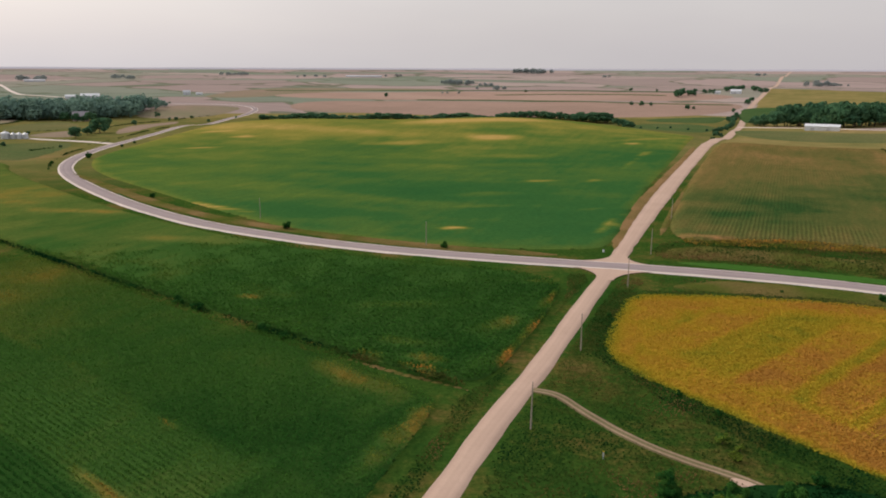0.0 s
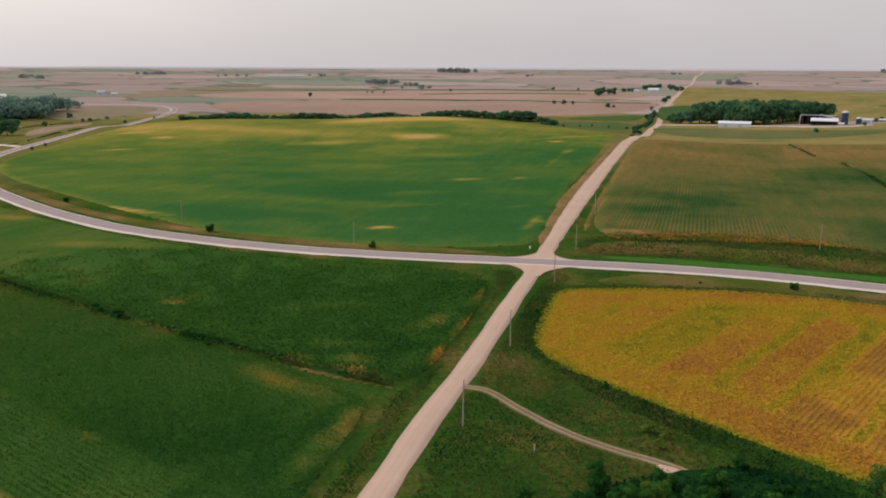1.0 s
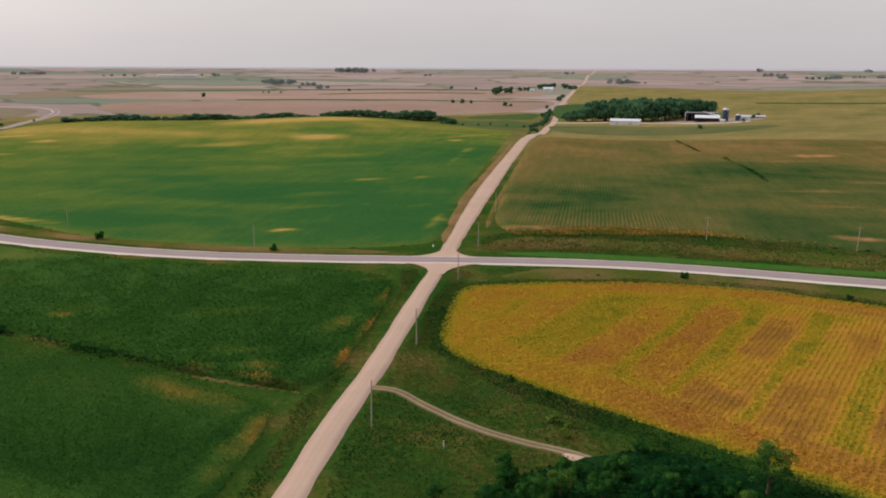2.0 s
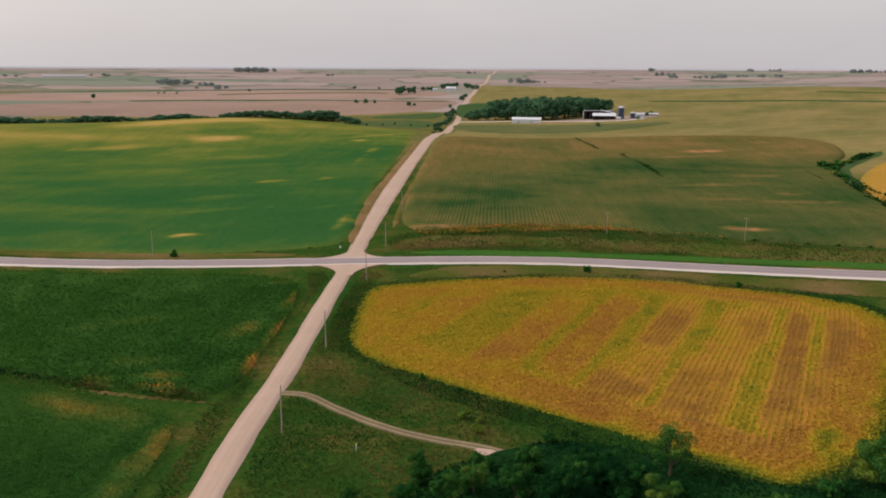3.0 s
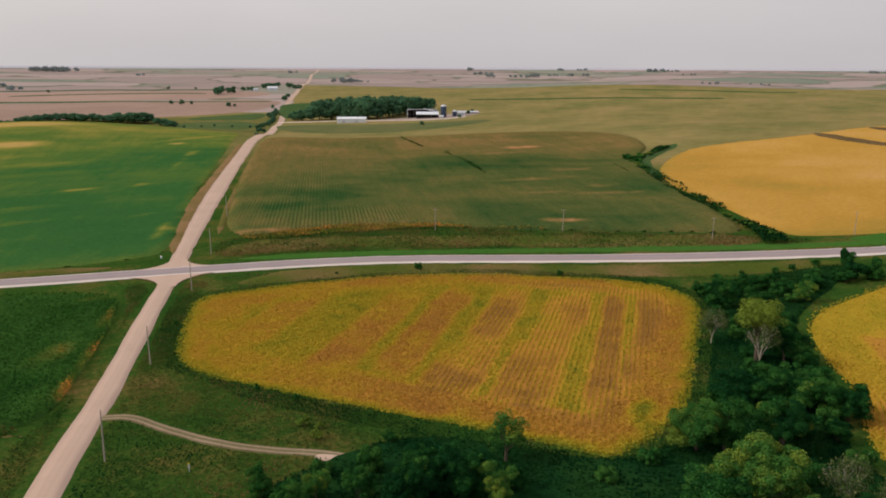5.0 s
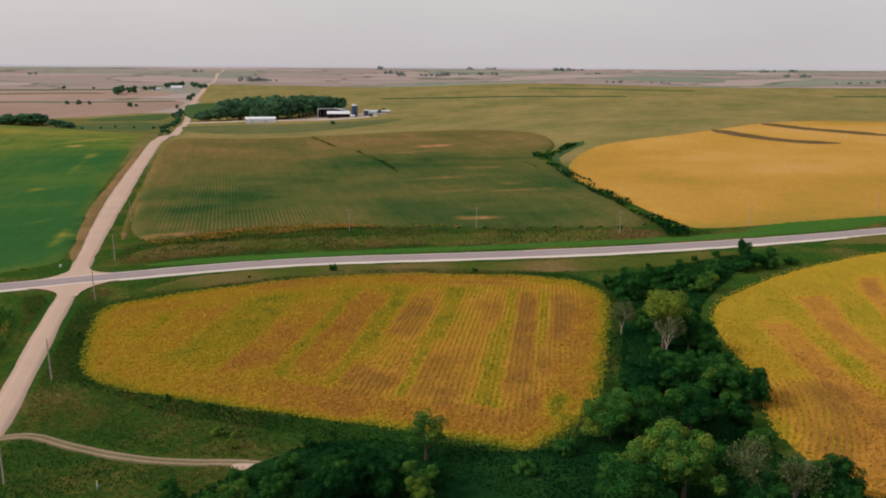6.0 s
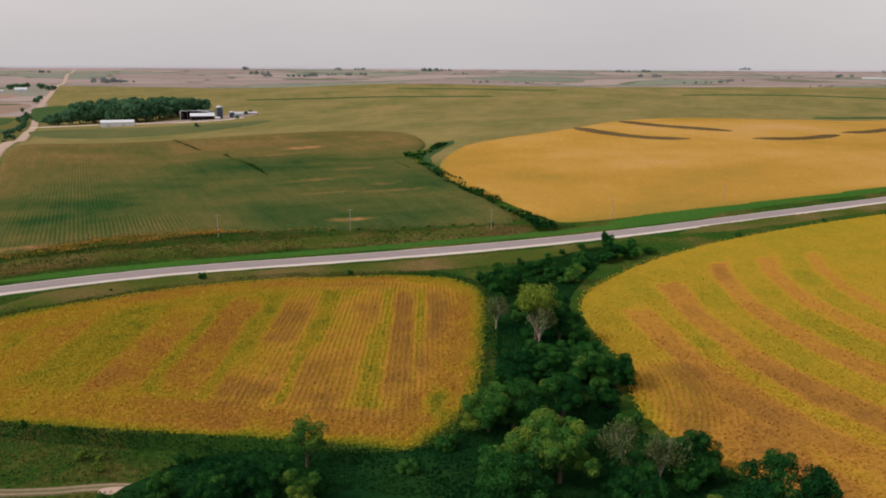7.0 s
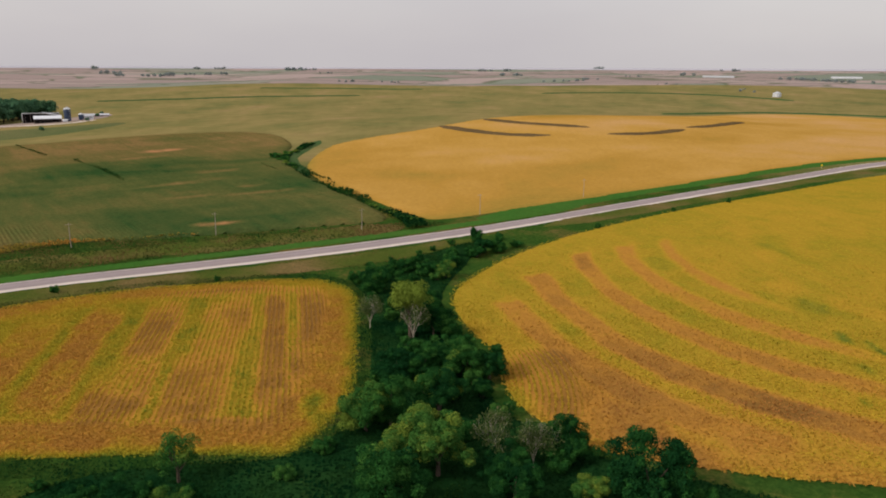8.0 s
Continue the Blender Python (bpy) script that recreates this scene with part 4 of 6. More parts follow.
def strip_of(name, line, half, height, ripe, mat, label, category):
    """A long narrow stand of one plant: a raised strip with soft sides."""
    c = smooth_line(line, 4.0)
    t = np.gradient(c, axis=0)
    t /= np.linalg.norm(t, axis=1, keepdims=True)
    n = np.stack([t[:, 1], -t[:, 0]], 1)
    end = np.clip(np.minimum(np.arange(len(c)), np.arange(len(c))[::-1]) / 6 + 0.15, 0, 1)[:, None]
    w = half * (0.7 + 0.6 * patches(c[:, 0], c[:, 1], 30, 3))[:, None] * end
    outline = np.vstack([c + n * w, (c - n * w)[::-1]])
    return sheet(name, outline[::2], height, max(1.5, half / 3), ripe, mat, label, category)


for line in ([(690, 424), (668, 375), (656, 325), (672, 285)], [(762, 412), (735, 352), (737, 272)], [(700, 248), (722, 210), (790, 194)], [(806, 200), (845, 181), (985, 176)]):
    strip_of("terrace_strip", line, 8.5, 1.6, lambda x, y, d: 0.05 + 0 * x, M_TERRACE, "dark uncut grass strip on a field terrace", "grass strip")
# bright mown verge north of the paved road, and the weedy buffers along the corn
strip_of("mown_verge", [(92, 298), (141, 281), (211, 247), (276, 207), (325, 176), (390, 145)], 4.6, 0.12, lambda x, y, d: 0.02 + 0.25 * patches(x, y, 20, 2), M_MOWN, "bright green mown roadside grass", "verge")
strip_of("mown_verge", [(330, 182), (410, 146), (500, 106), (600, 58), (700, 6)], 8.0, 0.30, lambda x, y, d: 0.0 + 0.25 * patches(x, y, 20, 2), M_MOWN, "bright green mown grass beside the paved road", "verge")
strip_of("weed_strip", [(92, 318), (140, 308), (200, 274), (262, 232), (305, 203)], 12.0, 0.4, lambda x, y, d: 0.45 + 0.9 * (patches(x, y, 22, 5) - 0.45), M_WEEDS, "brownish weeds between a mown verge and corn", "weeds")
strip_of("weed_strip", [(80, 262), (106, 262), (140, 252), (195, 219), (250, 183), (300, 160)], 8.0, 0.3, lambda x, y, d: 0.45 + 0.9 * (patches(x, y, 22, 6) - 0.45), M_WEEDS, "tawny weeds between paved road and soybeans", "weeds")
strip_of("weed_strip", [(330, 146), (400, 110), (480, 72), (570, 28), (640, -8)], 7.0, 0.3, lambda x, y, d: 0.4 + 0.9 * (patches(x, y, 22, 6) - 0.45), M_WEEDS, "tawny weeds on the south road edge", "weeds")
strip_of("weed_strip", [(-295, 590), (-240, 527), (-165, 436), (-110, 383), (-60, 350), (0, 320), (50, 308)], 4.5, 0.35, lambda x, y, d: 0.55 + 0.9 * (patches(x, y, 22, 7) - 0.45), M_WEEDS, "brown grassy bank inside the road bend", "weeds")
strip_of("weed_strip", [(73, 317), (108, 421), (163, 553), (237, 722)], 3.2, 0.10, lambda x, y, d: 0.85 + 0.6 * (patches(x, y, 22, 8) - 0.45), M_WEEDS, "brown grassy bank along the gravel road", "weeds")
strip_of("weed_strip", [(100, 344), (134, 432), (206, 606), (252, 706)], 2.2, 0.2, lambda x, y, d: 0.60 + 0.9 * (patches(x, y, 22, 9) - 0.45), M_WEEDS, "olive weeds between the gravel road and corn", "weeds")
sheet("gravel_patch", [(54, 131), (57, 130), (59.5, 127.5), (60.5, 124.5), (58.5, 124.2), (56.5, 126.5), (54, 129)], 0.15, 0.6, one, M_GRAVEL, "pale gravel spilled across the farm track", "gravel", 30, 0.04)
strip_of("weed_strip", [(-30, 194), (-22, 189), (-12, 182), (3, 173), (10, 169)], 1.3, 0.30, lambda x, y, d: 0.72 + 0.7 * (patches(x, y, 8, 12) - 0.5), M_WEEDS, "bare brown ditch between two corn fields", "ditch")
plants("buffer_corn", [(106, 341), (150, 336), (190, 327), (214, 318), (248, 286), (262, 270), (256, 262), (230, 280), (194, 309), (150, 320), (108, 324)], 120, 1.3, 0.9, 4, 0.5, 1.3,
       lambda x, y, d: np.clip(0.80 + 0.7 * (patches(x, y, 12, 13) - 0.5), 0, 1), lambda x, y, d: 0.35 + 0.9 * patches(x, y, 9, 14), M_CORN, "tawny stunted corn along a field end", "corn strip", seed=15)
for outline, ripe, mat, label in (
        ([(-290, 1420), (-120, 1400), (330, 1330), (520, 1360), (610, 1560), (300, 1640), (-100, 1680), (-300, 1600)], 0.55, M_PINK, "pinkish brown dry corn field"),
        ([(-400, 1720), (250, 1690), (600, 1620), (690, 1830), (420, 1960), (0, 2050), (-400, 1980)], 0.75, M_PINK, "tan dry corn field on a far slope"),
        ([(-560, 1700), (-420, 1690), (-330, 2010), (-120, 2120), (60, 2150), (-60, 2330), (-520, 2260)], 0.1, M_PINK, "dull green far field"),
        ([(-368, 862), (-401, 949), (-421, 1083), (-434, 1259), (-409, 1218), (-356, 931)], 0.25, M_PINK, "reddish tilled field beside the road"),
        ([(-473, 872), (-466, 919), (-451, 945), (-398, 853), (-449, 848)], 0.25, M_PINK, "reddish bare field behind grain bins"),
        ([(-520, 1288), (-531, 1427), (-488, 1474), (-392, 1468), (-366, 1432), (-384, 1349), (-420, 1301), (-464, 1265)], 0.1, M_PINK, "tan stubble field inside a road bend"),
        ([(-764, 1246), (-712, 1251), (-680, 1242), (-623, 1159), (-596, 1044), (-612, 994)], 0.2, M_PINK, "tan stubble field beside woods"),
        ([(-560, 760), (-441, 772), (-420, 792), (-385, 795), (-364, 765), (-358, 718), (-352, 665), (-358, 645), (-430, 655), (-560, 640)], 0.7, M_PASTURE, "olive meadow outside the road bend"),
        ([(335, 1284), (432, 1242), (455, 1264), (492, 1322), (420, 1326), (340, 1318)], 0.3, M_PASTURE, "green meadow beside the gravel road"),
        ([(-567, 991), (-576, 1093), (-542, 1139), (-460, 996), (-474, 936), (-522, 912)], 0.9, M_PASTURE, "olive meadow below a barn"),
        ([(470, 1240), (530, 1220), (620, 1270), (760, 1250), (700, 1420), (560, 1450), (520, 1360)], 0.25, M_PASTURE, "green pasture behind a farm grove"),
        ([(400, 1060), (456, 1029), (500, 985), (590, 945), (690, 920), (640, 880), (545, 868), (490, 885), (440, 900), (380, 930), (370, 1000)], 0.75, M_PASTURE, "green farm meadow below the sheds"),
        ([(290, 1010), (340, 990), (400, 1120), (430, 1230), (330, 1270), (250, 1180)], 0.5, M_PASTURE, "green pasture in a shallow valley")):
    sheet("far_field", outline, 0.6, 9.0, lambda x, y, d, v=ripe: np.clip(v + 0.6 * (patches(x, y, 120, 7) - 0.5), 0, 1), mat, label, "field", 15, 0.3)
for line in ([(-593, 987), (-591, 1034), (-601, 1095), (-616, 1147)], [(-513, 896), (-485, 917), (-455, 954), (-459, 984)], [(-427, 994), (-452, 1185), (-422, 1308), (-376, 1349)], [(-352, 763), (-345, 793), (-345, 869), (-337, 955)],
             [(-305, 591), (-331, 651), (-342, 701), (-340, 731)], [(-383, 710), (-379, 729), (-372, 738)]):
    c = smooth_line(line, 8.0)
    plants("hedge_row", np.vstack([c + [1.6, 0.3], (c - [1.6, 0.3])[::-1]]), 10, 1.0, 1.0, 3, 0.75, 1.6, lambda x, y, d: 0.05 + 0.5 * patches(x, y, 12, 3), lambda x, y, d: 2.6 * (patches(x, y, 26, 6) - 0.30), M_GRASS, "dark weedy hedge line along a field edge", "hedge", seed=41)
for line in ([(-470, 2060), (-100, 2110), (300, 2020), (620, 1900)], [(-60, 1700), (200, 1690), (420, 1560), (560, 1490)], [(120, 1880), (330, 1900), (520, 1800)], [(900, 1300), (1150, 1150), (1290, 980)],
             [(1350, 1330), (1500, 1120), (1560, 1000)], [(1560, 700), (1700, 520), (1720, 360), (1640, 200)], [(1180, 330), (1330, 220), (1370, 90), (1330, -60)]):
    strip_of("grass_waterway", line, 7.0, 1.5, lambda x, y, d: 0.1 + 0 * x, M_PASTURE, "dark grass strip winding between far fields", "grass strip")


# ---- rough grass, weeds and undergrowth ----
HEDGE = [(-260, 385), (-197, 333), (-153, 294), (-106, 255), (-78, 233), (-50, 211), (-24, 192), (-12, 183), (6, 173)]
CREEK_BANK = [(300, 160), (262, 146), (224, 136), (201, 120), (187, 106), (176, 93), (158, 82), (146, 73), (134, 50), (140, 0), (110, -30), (80, 20), (52, 84), (30, 104), (34, 122), (62, 130), (80, 126),
              (95, 108), (103, 96), (118, 96), (137, 102), (154, 115), (185, 138), (206, 155), (222, 178), (255, 170)]
CORNER = [(4, 118), (14, 150), (30, 186), (48, 232), (68, 278), (76, 268), (66, 256), (53, 224), (45, 202), (46, 186), (56, 169), (67, 152), (82, 130), (70, 108), (40, 92), (10, 96)]
WEST_VERGE = [(-14, 96), (-6, 120), (5, 152), (21, 190), (39, 236), (58, 278), (46, 280), (44, 255), (28, 208), (15, 180), (3, 168), (1, 155), (-5, 140), (-9, 127), (-18, 104)]
SOUTH_VERGE = [(78, 276), (104, 272), (140, 258), (200, 226), (262, 188), (300, 166), (262, 168), (224, 180), (214, 192), (192, 212), (168, 232), (138, 245), (106, 252), (76, 254)]
NORTH_VERGE = [(84, 302), (108, 296), (150, 282), (215, 246), (280, 206), (318, 184), (318, 196), (303, 213), (262, 252), (212, 293), (186, 320), (145, 333), (112, 336), (94, 330)]


def off_line(x, y, line, wide):
    c = smooth_line(line, 2.0)
    best = np.full(len(x), 1e9)
    for a in range(0, len(c), 1):
        best = np.minimum(best, (x - c[a, 0]) ** 2 + (y - c[a, 1]) ** 2)
    return np.clip((np.sqrt(best) - wide) / 1.2, 0, 1)


def weeds(scale, seed, base=0.15, much=1.0):
    return lambda x, y, d: np.clip(base + much * (patches(x, y, scale, seed) - 0.35), 0, 1)


def clear_of_track(x, y, d):
    return off_line(x, y, TRACK, 1.3) * off_line(x, y, GRAVEL, 3.6) * (0.55 + 0.6 * patches(x, y, 7, 5))


plants("rough_grass", CORNER, 30, 0.8, 0.8, 3, 0.27, 0.35, weeds(18, 3, 0.26, 1.5), clear_of_track, M_GRASS, "rough olive grass and weeds beside the track", "grass", seed=31)
plants("rough_grass", WEST_VERGE, 22, 0.8, 0.8, 3, 0.27, 0.35, weeds(14, 4, 0.26, 1.5), lambda x, y, d: off_line(x, y, GRAVEL, 3.6), M_GRASS, "green roadside grass along the gravel road", "grass", seed=32)
plants("rough_grass", SOUTH_VERGE, 120, 1.2, 1.2, 2, 0.40, 0.35, weeds(16, 6, 0.58, 1.0), lambda x, y, d: 0.6 * off_line(x, y, PAVED, 6.2), M_GRASS, "tawny roadside grass south of the paved road", "grass", seed=33)
plants("rough_grass", NORTH_VERGE, 120, 1.2, 1.1, 3, 0.42, 0.9, weeds(16, 7, 0.48, 1.5), lambda x, y, d: (0.3 + 0.9 * patches(x, y, 14, 17)) * off_line(x, y, PAVED, 15), M_GRASS, "brownish weeds between paved road and corn", "grass", seed=34)
sheet("undergrowth_floor", CREEK_BANK, 0.45, 2.0, lambda x, y, d: np.clip(0.2 + 0.8 * (patches(x, y, 12, 28) - 0.4), 0, 1), M_BRUSH, "low dense green brush carpeting the creek bank", "undergrowth", 50, 0.5)
plants("undergrowth", CREEK_BANK, 50, 0.8, 0.8, 4, 0.36, 0.8, lambda x, y, d: np.clip(0.0 + 0.7 * (patches(x, y, 9, 8) - 0.40) + 0.25 * np.clip((y - 145) / 20, 0, 1) + spots(x, y, [(58, 142, 4, 3, 0, 0.5)]), 0, 1), clear_of_track, M_GRASS,
       "lush dark green weeds and brush along a creek", "undergrowth", seed=35)
plants("field_margin", rounded(SOY, 1) + 0.0 + 7.0 * np.sign(rounded(SOY, 1) - rounded(SOY, 1).mean(0)) * 0.75, 50, 0.75, 0.75, 3, 0.28, 0.45, lambda x, y, d: np.clip(0.05 + 0.9 * (patches(x, y, 8, 18) - 0.40) + 0.35 * np.clip((y - 185) / 30, 0, 1), 0, 1),
       lambda x, y, d: np.where(edge(np.column_stack([x, y]), rounded(SOY))[0], 0.0, 1.0) * clear_of_track(x, y, d), M_GRASS, "lush green weeds round the soybean field", "weeds", seed=37)
hedge_line = smooth_line(HEDGE, 6.0)
plants("hedge_weeds", np.vstack([hedge_line + [1.2, 1.5], (hedge_line - [1.2, 1.5])[::-1]]), 120, 0.6, 0.6, 4, 0.45, 1.5, lambda x, y, d: np.clip(0.05 + 0.9 * (patches(x, y, 10, 9) - 0.3) + 0.5 * np.clip((x + 40) / 40, 0, 1), 0, 1), lambda x, y, d: 0.25 + 1.4 * (patches(x, y, 16, 10) - 0.3), M_GRASS, "thin weedy ditch line between two corn fields", "ditch weeds", seed=36)

# dark grass stands in for the shadow line along each gully
for line, half, tall in (([(394, 690), (383, 650), (372, 608)], 1.6, 3.0), ([(368, 566), (346, 501), (316, 434)], 1.8, 3.2), ([(432, 430), (404, 382)], 1.3, 2.2)):
    c = smooth_line(line, 8.0)
    wide = half * (0.4 + 1.1 * patches(c[:, 0], c[:, 1], 24, 70))[:, None]
    plants("grassed_gully", np.vstack([c + [0.9, -0.4] * wide, (c - [0.9, -0.4] * wide)[::-1]]), 20, 1.0, 1.0, 3, 0.5, tall, lambda x, y, d: 0.15 + 0.5 * patches(x, y, 10, 71), lambda x, y, d: 2.4 * (patches(x, y, 18, 72) - 0.1), M_GRASS, "dark grass marking the shadow line of a gully in corn", "gully", seed=39)

# ---- trees ----
def crown_mesh(seed, height, spread, base, blobs, per_blob, leaf, lift=0.0, mat=None, tufts=0):
    """A crown of many leaf sprays in uneven clumps round the ends of the limbs; with tufts, each clump is billowed in turn."""
    g = np.random.default_rng(seed)
    mid, half = (base + 1) / 2 * height, (1 - base) / 2 * height
    cs, balls = [], []
    for k in range(blobs):
        a, u = 2.4 * k + g.uniform(-0.5, 0.5), g.uniform(-0.75, 0.9)
        w = math.sqrt(max(0.05, 1 - u * u)) * g.uniform(0.55, 0.95)
        rb = height * g.uniform(0.13, 0.25)
        c = np.array((spread * w * math.cos(a), spread * w * math.sin(a), mid + u * (half - rb * 0.6)))
        cs.append(tuple(c))
        tone = g.uniform(0.14, 0.46) + lift
        if not tufts:
            balls.append((c, rb, tone))
            continue
        # inner leaves toned down: the shade inside the clump, put into their colour
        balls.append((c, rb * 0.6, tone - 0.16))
        for _ in range(tufts):
            way = g.normal(size=3) + (0, 0, 0.45)
            way /= np.linalg.norm(way)
            balls.append((c + way * rb * (1, 1, 0.85) * g.uniform(0.62, 0.95), rb * g.uniform(0.34, 0.56), tone + g.uniform(-0.16, 0.24)))
    # core leaves likewise coloured low for the shaded inside of the crown
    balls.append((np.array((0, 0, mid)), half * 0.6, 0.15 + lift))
    cs.append((0, 0, mid))
    pts, outs, ripe = [], [], []
    for c, rb, tone in balls:
        n = int(per_blob * (rb / (height * 0.15)) ** 1.5)
        d = g.normal(size=(n, 3))
        d[:, 2] += 0.35
        d /= np.linalg.norm(d, axis=1, keepdims=True)
        pts.append(c + d * rb * g.uniform(0.72, 1.10, (n, 1)) * (1, 1, 0.85))
        outs.append(d)
        ripe.append(tone + g.normal(0, 0.06, n))
    pts, outs, ripe = np.vstack(pts), np.vstack(outs), np.concatenate(ripe)
    k = pts[:, 2] > 0.04 * height
    pts, outs, ripe = pts[k], outs[k], ripe[k]
    v, f = leaves(pts, leaf * g.uniform(0.6, 1.3, len(pts)), outs, 0.24, seed)
    return mesh_of("crown", v, f, mat or M_TREE, {"ripe": np.repeat(ripe, 4)}), cs


def make_tree(seed, height=10.0, spread=3.6, base=0.25, blobs=15, per_blob=150, leaf=0.34, name="tree", trunk=True, lift=0.0, mat=None, tufts=0):
    root = new(name)
    me, cs = crown_mesh(seed, height, spread, base, blobs, per_blob, leaf, lift, mat, tufts)
    if trunk:
        bm = bmesh.new()
        g = random.Random(seed)
        top = Vector((g.uniform(-0.3, 0.3), g.uniform(-0.3, 0.3), height * (base + 0.28)))
        tube(bm, (0, 0, -0.3), top * 0.5, 0.034 * height, 0.026 * height)
        tube(bm, top * 0.5, top, 0.026 * height, 0.016 * height)
        for c in cs[:6]:
            start = top * g.uniform(0.55, 0.95)
            tube(bm, start, Vector(c), 0.013 * height, 0.005 * height, 5)
        part("trunk", bm, M_BARK, root, "rough brown bark")
    else:
        bm = bmesh.new()
        for k in range(4):
            tube(bm, (0.1 * k, 0.05, -0.2), (0.5 * spread * math.cos(k * 1.7), 0.5 * spread * math.sin(k * 1.7), height * 0.6), 0.03 * height, 0.01 * height, 5)
        part("stem", bm, M_BARK, root)
    part("crown", me, None, root)
    return root


def make_dead_tree(seed, height=10.0, leafy_share=0.75):
    """A half-dead tree: bleached forking boughs that rise from low down, with yellowing foliage left near some tips."""
    g = random.Random(seed)
    root = new("dead_tree")
    bm, twigs, tips = bmesh.new(), bmesh.new(), []
    top = Vector((g.uniform(-0.3, 0.3), g.uniform(-0.3, 0.3), height * 0.25))
    tube(bm, (0, 0, -0.3), top, 0.026 * height, 0.018 * height)

    def fork(at, way, long, thick, depth):
        to = at + way * long
        tube(twigs, at, to, thick, thick * 0.62, 5)
        if depth == 0:
            tips.append(to)
            return
        for _ in range(3):
            turn = Vector((g.gauss(0, 0.5), g.gauss(0, 0.5), g.gauss(0.2, 0.3)))
            fork(to, (way + turn).normalized(), long * g.uniform(0.55, 0.85), thick * 0.58, depth - 1)

    for k in range(6):
        a = k * 1.1 + g.uniform(-0.4, 0.4)
        fork(top * g.uniform(0.7, 1.0), Vector((0.45 * math.cos(a), 0.45 * math.sin(a), 0.9)).normalized(), height * g.uniform(0.2, 0.27), 0.010 * height, 4)
    part("trunk", bm, M_DEADWOOD, root, "bleached bare trunk")
    part("bough", twigs, M_DEADWOOD, root, "forking grey bare branches")
    gg = np.random.default_rng(seed)
    c = np.array([tuple(t) for t in tips])
    c = c[(gg.random(len(c)) < leafy_share) & (grain(c[:, 0], c[:, 1], 2.5, seed) > 0.36)]
    c = np.repeat(c, 8, 0) + gg.normal(0, 0.055 * height, (8 * len(c), 3)) - [0, 0, 0.03 * height]
    v, f = leaves(c, 0.024 * height * gg.uniform(0.6, 1.3, len(c)), None, 1, seed)
    part("crown", mesh_of("crown", v, f, M_DEADLEAF, {"ripe": np.repeat(gg.uniform(-0.1, 0.6, len(c)), 4)}), None, root, "thin drying leaves")
    return root


class Nursery:
    """Prototypes of one sort of tree; each call plants the prototype itself first and copies of it after that."""

    def __init__(self, makers):
        self.makers, self.made, self.k = makers, {}, 0

    def plant(self, x, y, height, wide=1.0, label="", category="tree", group=""):
        i = self.k % len(self.makers)
        self.k += 1
        s = height / 10.0
        g = random.Random(int(x * 13 + y * 7))
        sw = s * wide * g.uniform(0.9, 1.12)
        m = Matrix.LocRotScale((x, y, float(ground_height(x, y)) - 0.05), Euler((0, 0, g.uniform(0, 6.28))), (sw, sw, s))
        if i not in self.made:
            self.made[i] = ob = self.makers[i]()
            ob.matrix_basis = m
        else:
            src = self.made[i]
            src_m = src.matrix_basis.copy()
            src.matrix_basis = Matrix.Identity(4)
            ob = copy_thing(src, m)
            src.matrix_basis = src_m
        return tagged(ob, label, category, group)


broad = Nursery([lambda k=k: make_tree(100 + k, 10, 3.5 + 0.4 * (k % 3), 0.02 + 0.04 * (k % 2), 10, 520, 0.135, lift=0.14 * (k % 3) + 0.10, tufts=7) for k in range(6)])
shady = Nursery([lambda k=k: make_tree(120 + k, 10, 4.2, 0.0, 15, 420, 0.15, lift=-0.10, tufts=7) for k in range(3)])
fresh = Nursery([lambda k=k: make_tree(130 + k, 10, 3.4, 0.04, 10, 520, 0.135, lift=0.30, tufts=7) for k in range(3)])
topped = Nursery([lambda: make_tree(140, 10, 1.9, 0.46, 8, 300, 0.14, lift=0.80, tufts=6)])
slim = Nursery([lambda: make_tree(150, 10, 2.5, 0.10, 10, 190, 0.15, lift=0.12, tufts=4)])
dead = Nursery([lambda k=k: make_dead_tree(200 + k) for k in range(3)])
shrub = Nursery([lambda k=k: make_tree(300 + k, 10, 5.5, 0.0, 14, 190, 0.40, "bush", False, 0.06) for k in range(4)])
yellow_weed = Nursery([lambda: make_tree(350, 10, 6.5, 0.0, 9, 150, 0.5, "weed_clump", False, 0.62, tufts=3)])
distant = Nursery([lambda k=k: make_tree(400 + k, 10, 3.6 + 0.4 * (k % 3), 0.02, 12, 40, 0.85, lift=0.05, mat=M_GROVE) for k in range(6)])
distant_bush = Nursery([lambda k=k: make_tree(500 + k, 10, 6.0, 0.0, 9, 40, 1.0, "bush", False, 0.42) for k in range(3)])

CREEK_TREES = [(209, 155, 9.5), (231, 161, 5.5), (242, 158, 6.0), (248, 148, 6.0), (120, 91, 11.4), (125, 88, 11.4), (109, 73, 13.7), (112, 68, 14.6), (102, 72, 9.6), (135, 82, 11.4),
               (145, 101, 9.2), (150, 97, 10.0), (158, 94, 9.8), (159, 88, 10.4), (161, 83, 9.0), (144, 105, 5.1), (181, 112, 10.0), (112, 52, 10), (116, 57, 8.5), (130, 50, 9.5), (123, 31, 14.5), (118, 40, 6.5),
               (144, 84, 5.5), (150, 79, 4.5), (95, 67, 14.0), (217, 147, 8.0), (239, 143, 7.4), (137, 83, 10.0), (134, 51, 6.2), (155, 92, 9.0)]
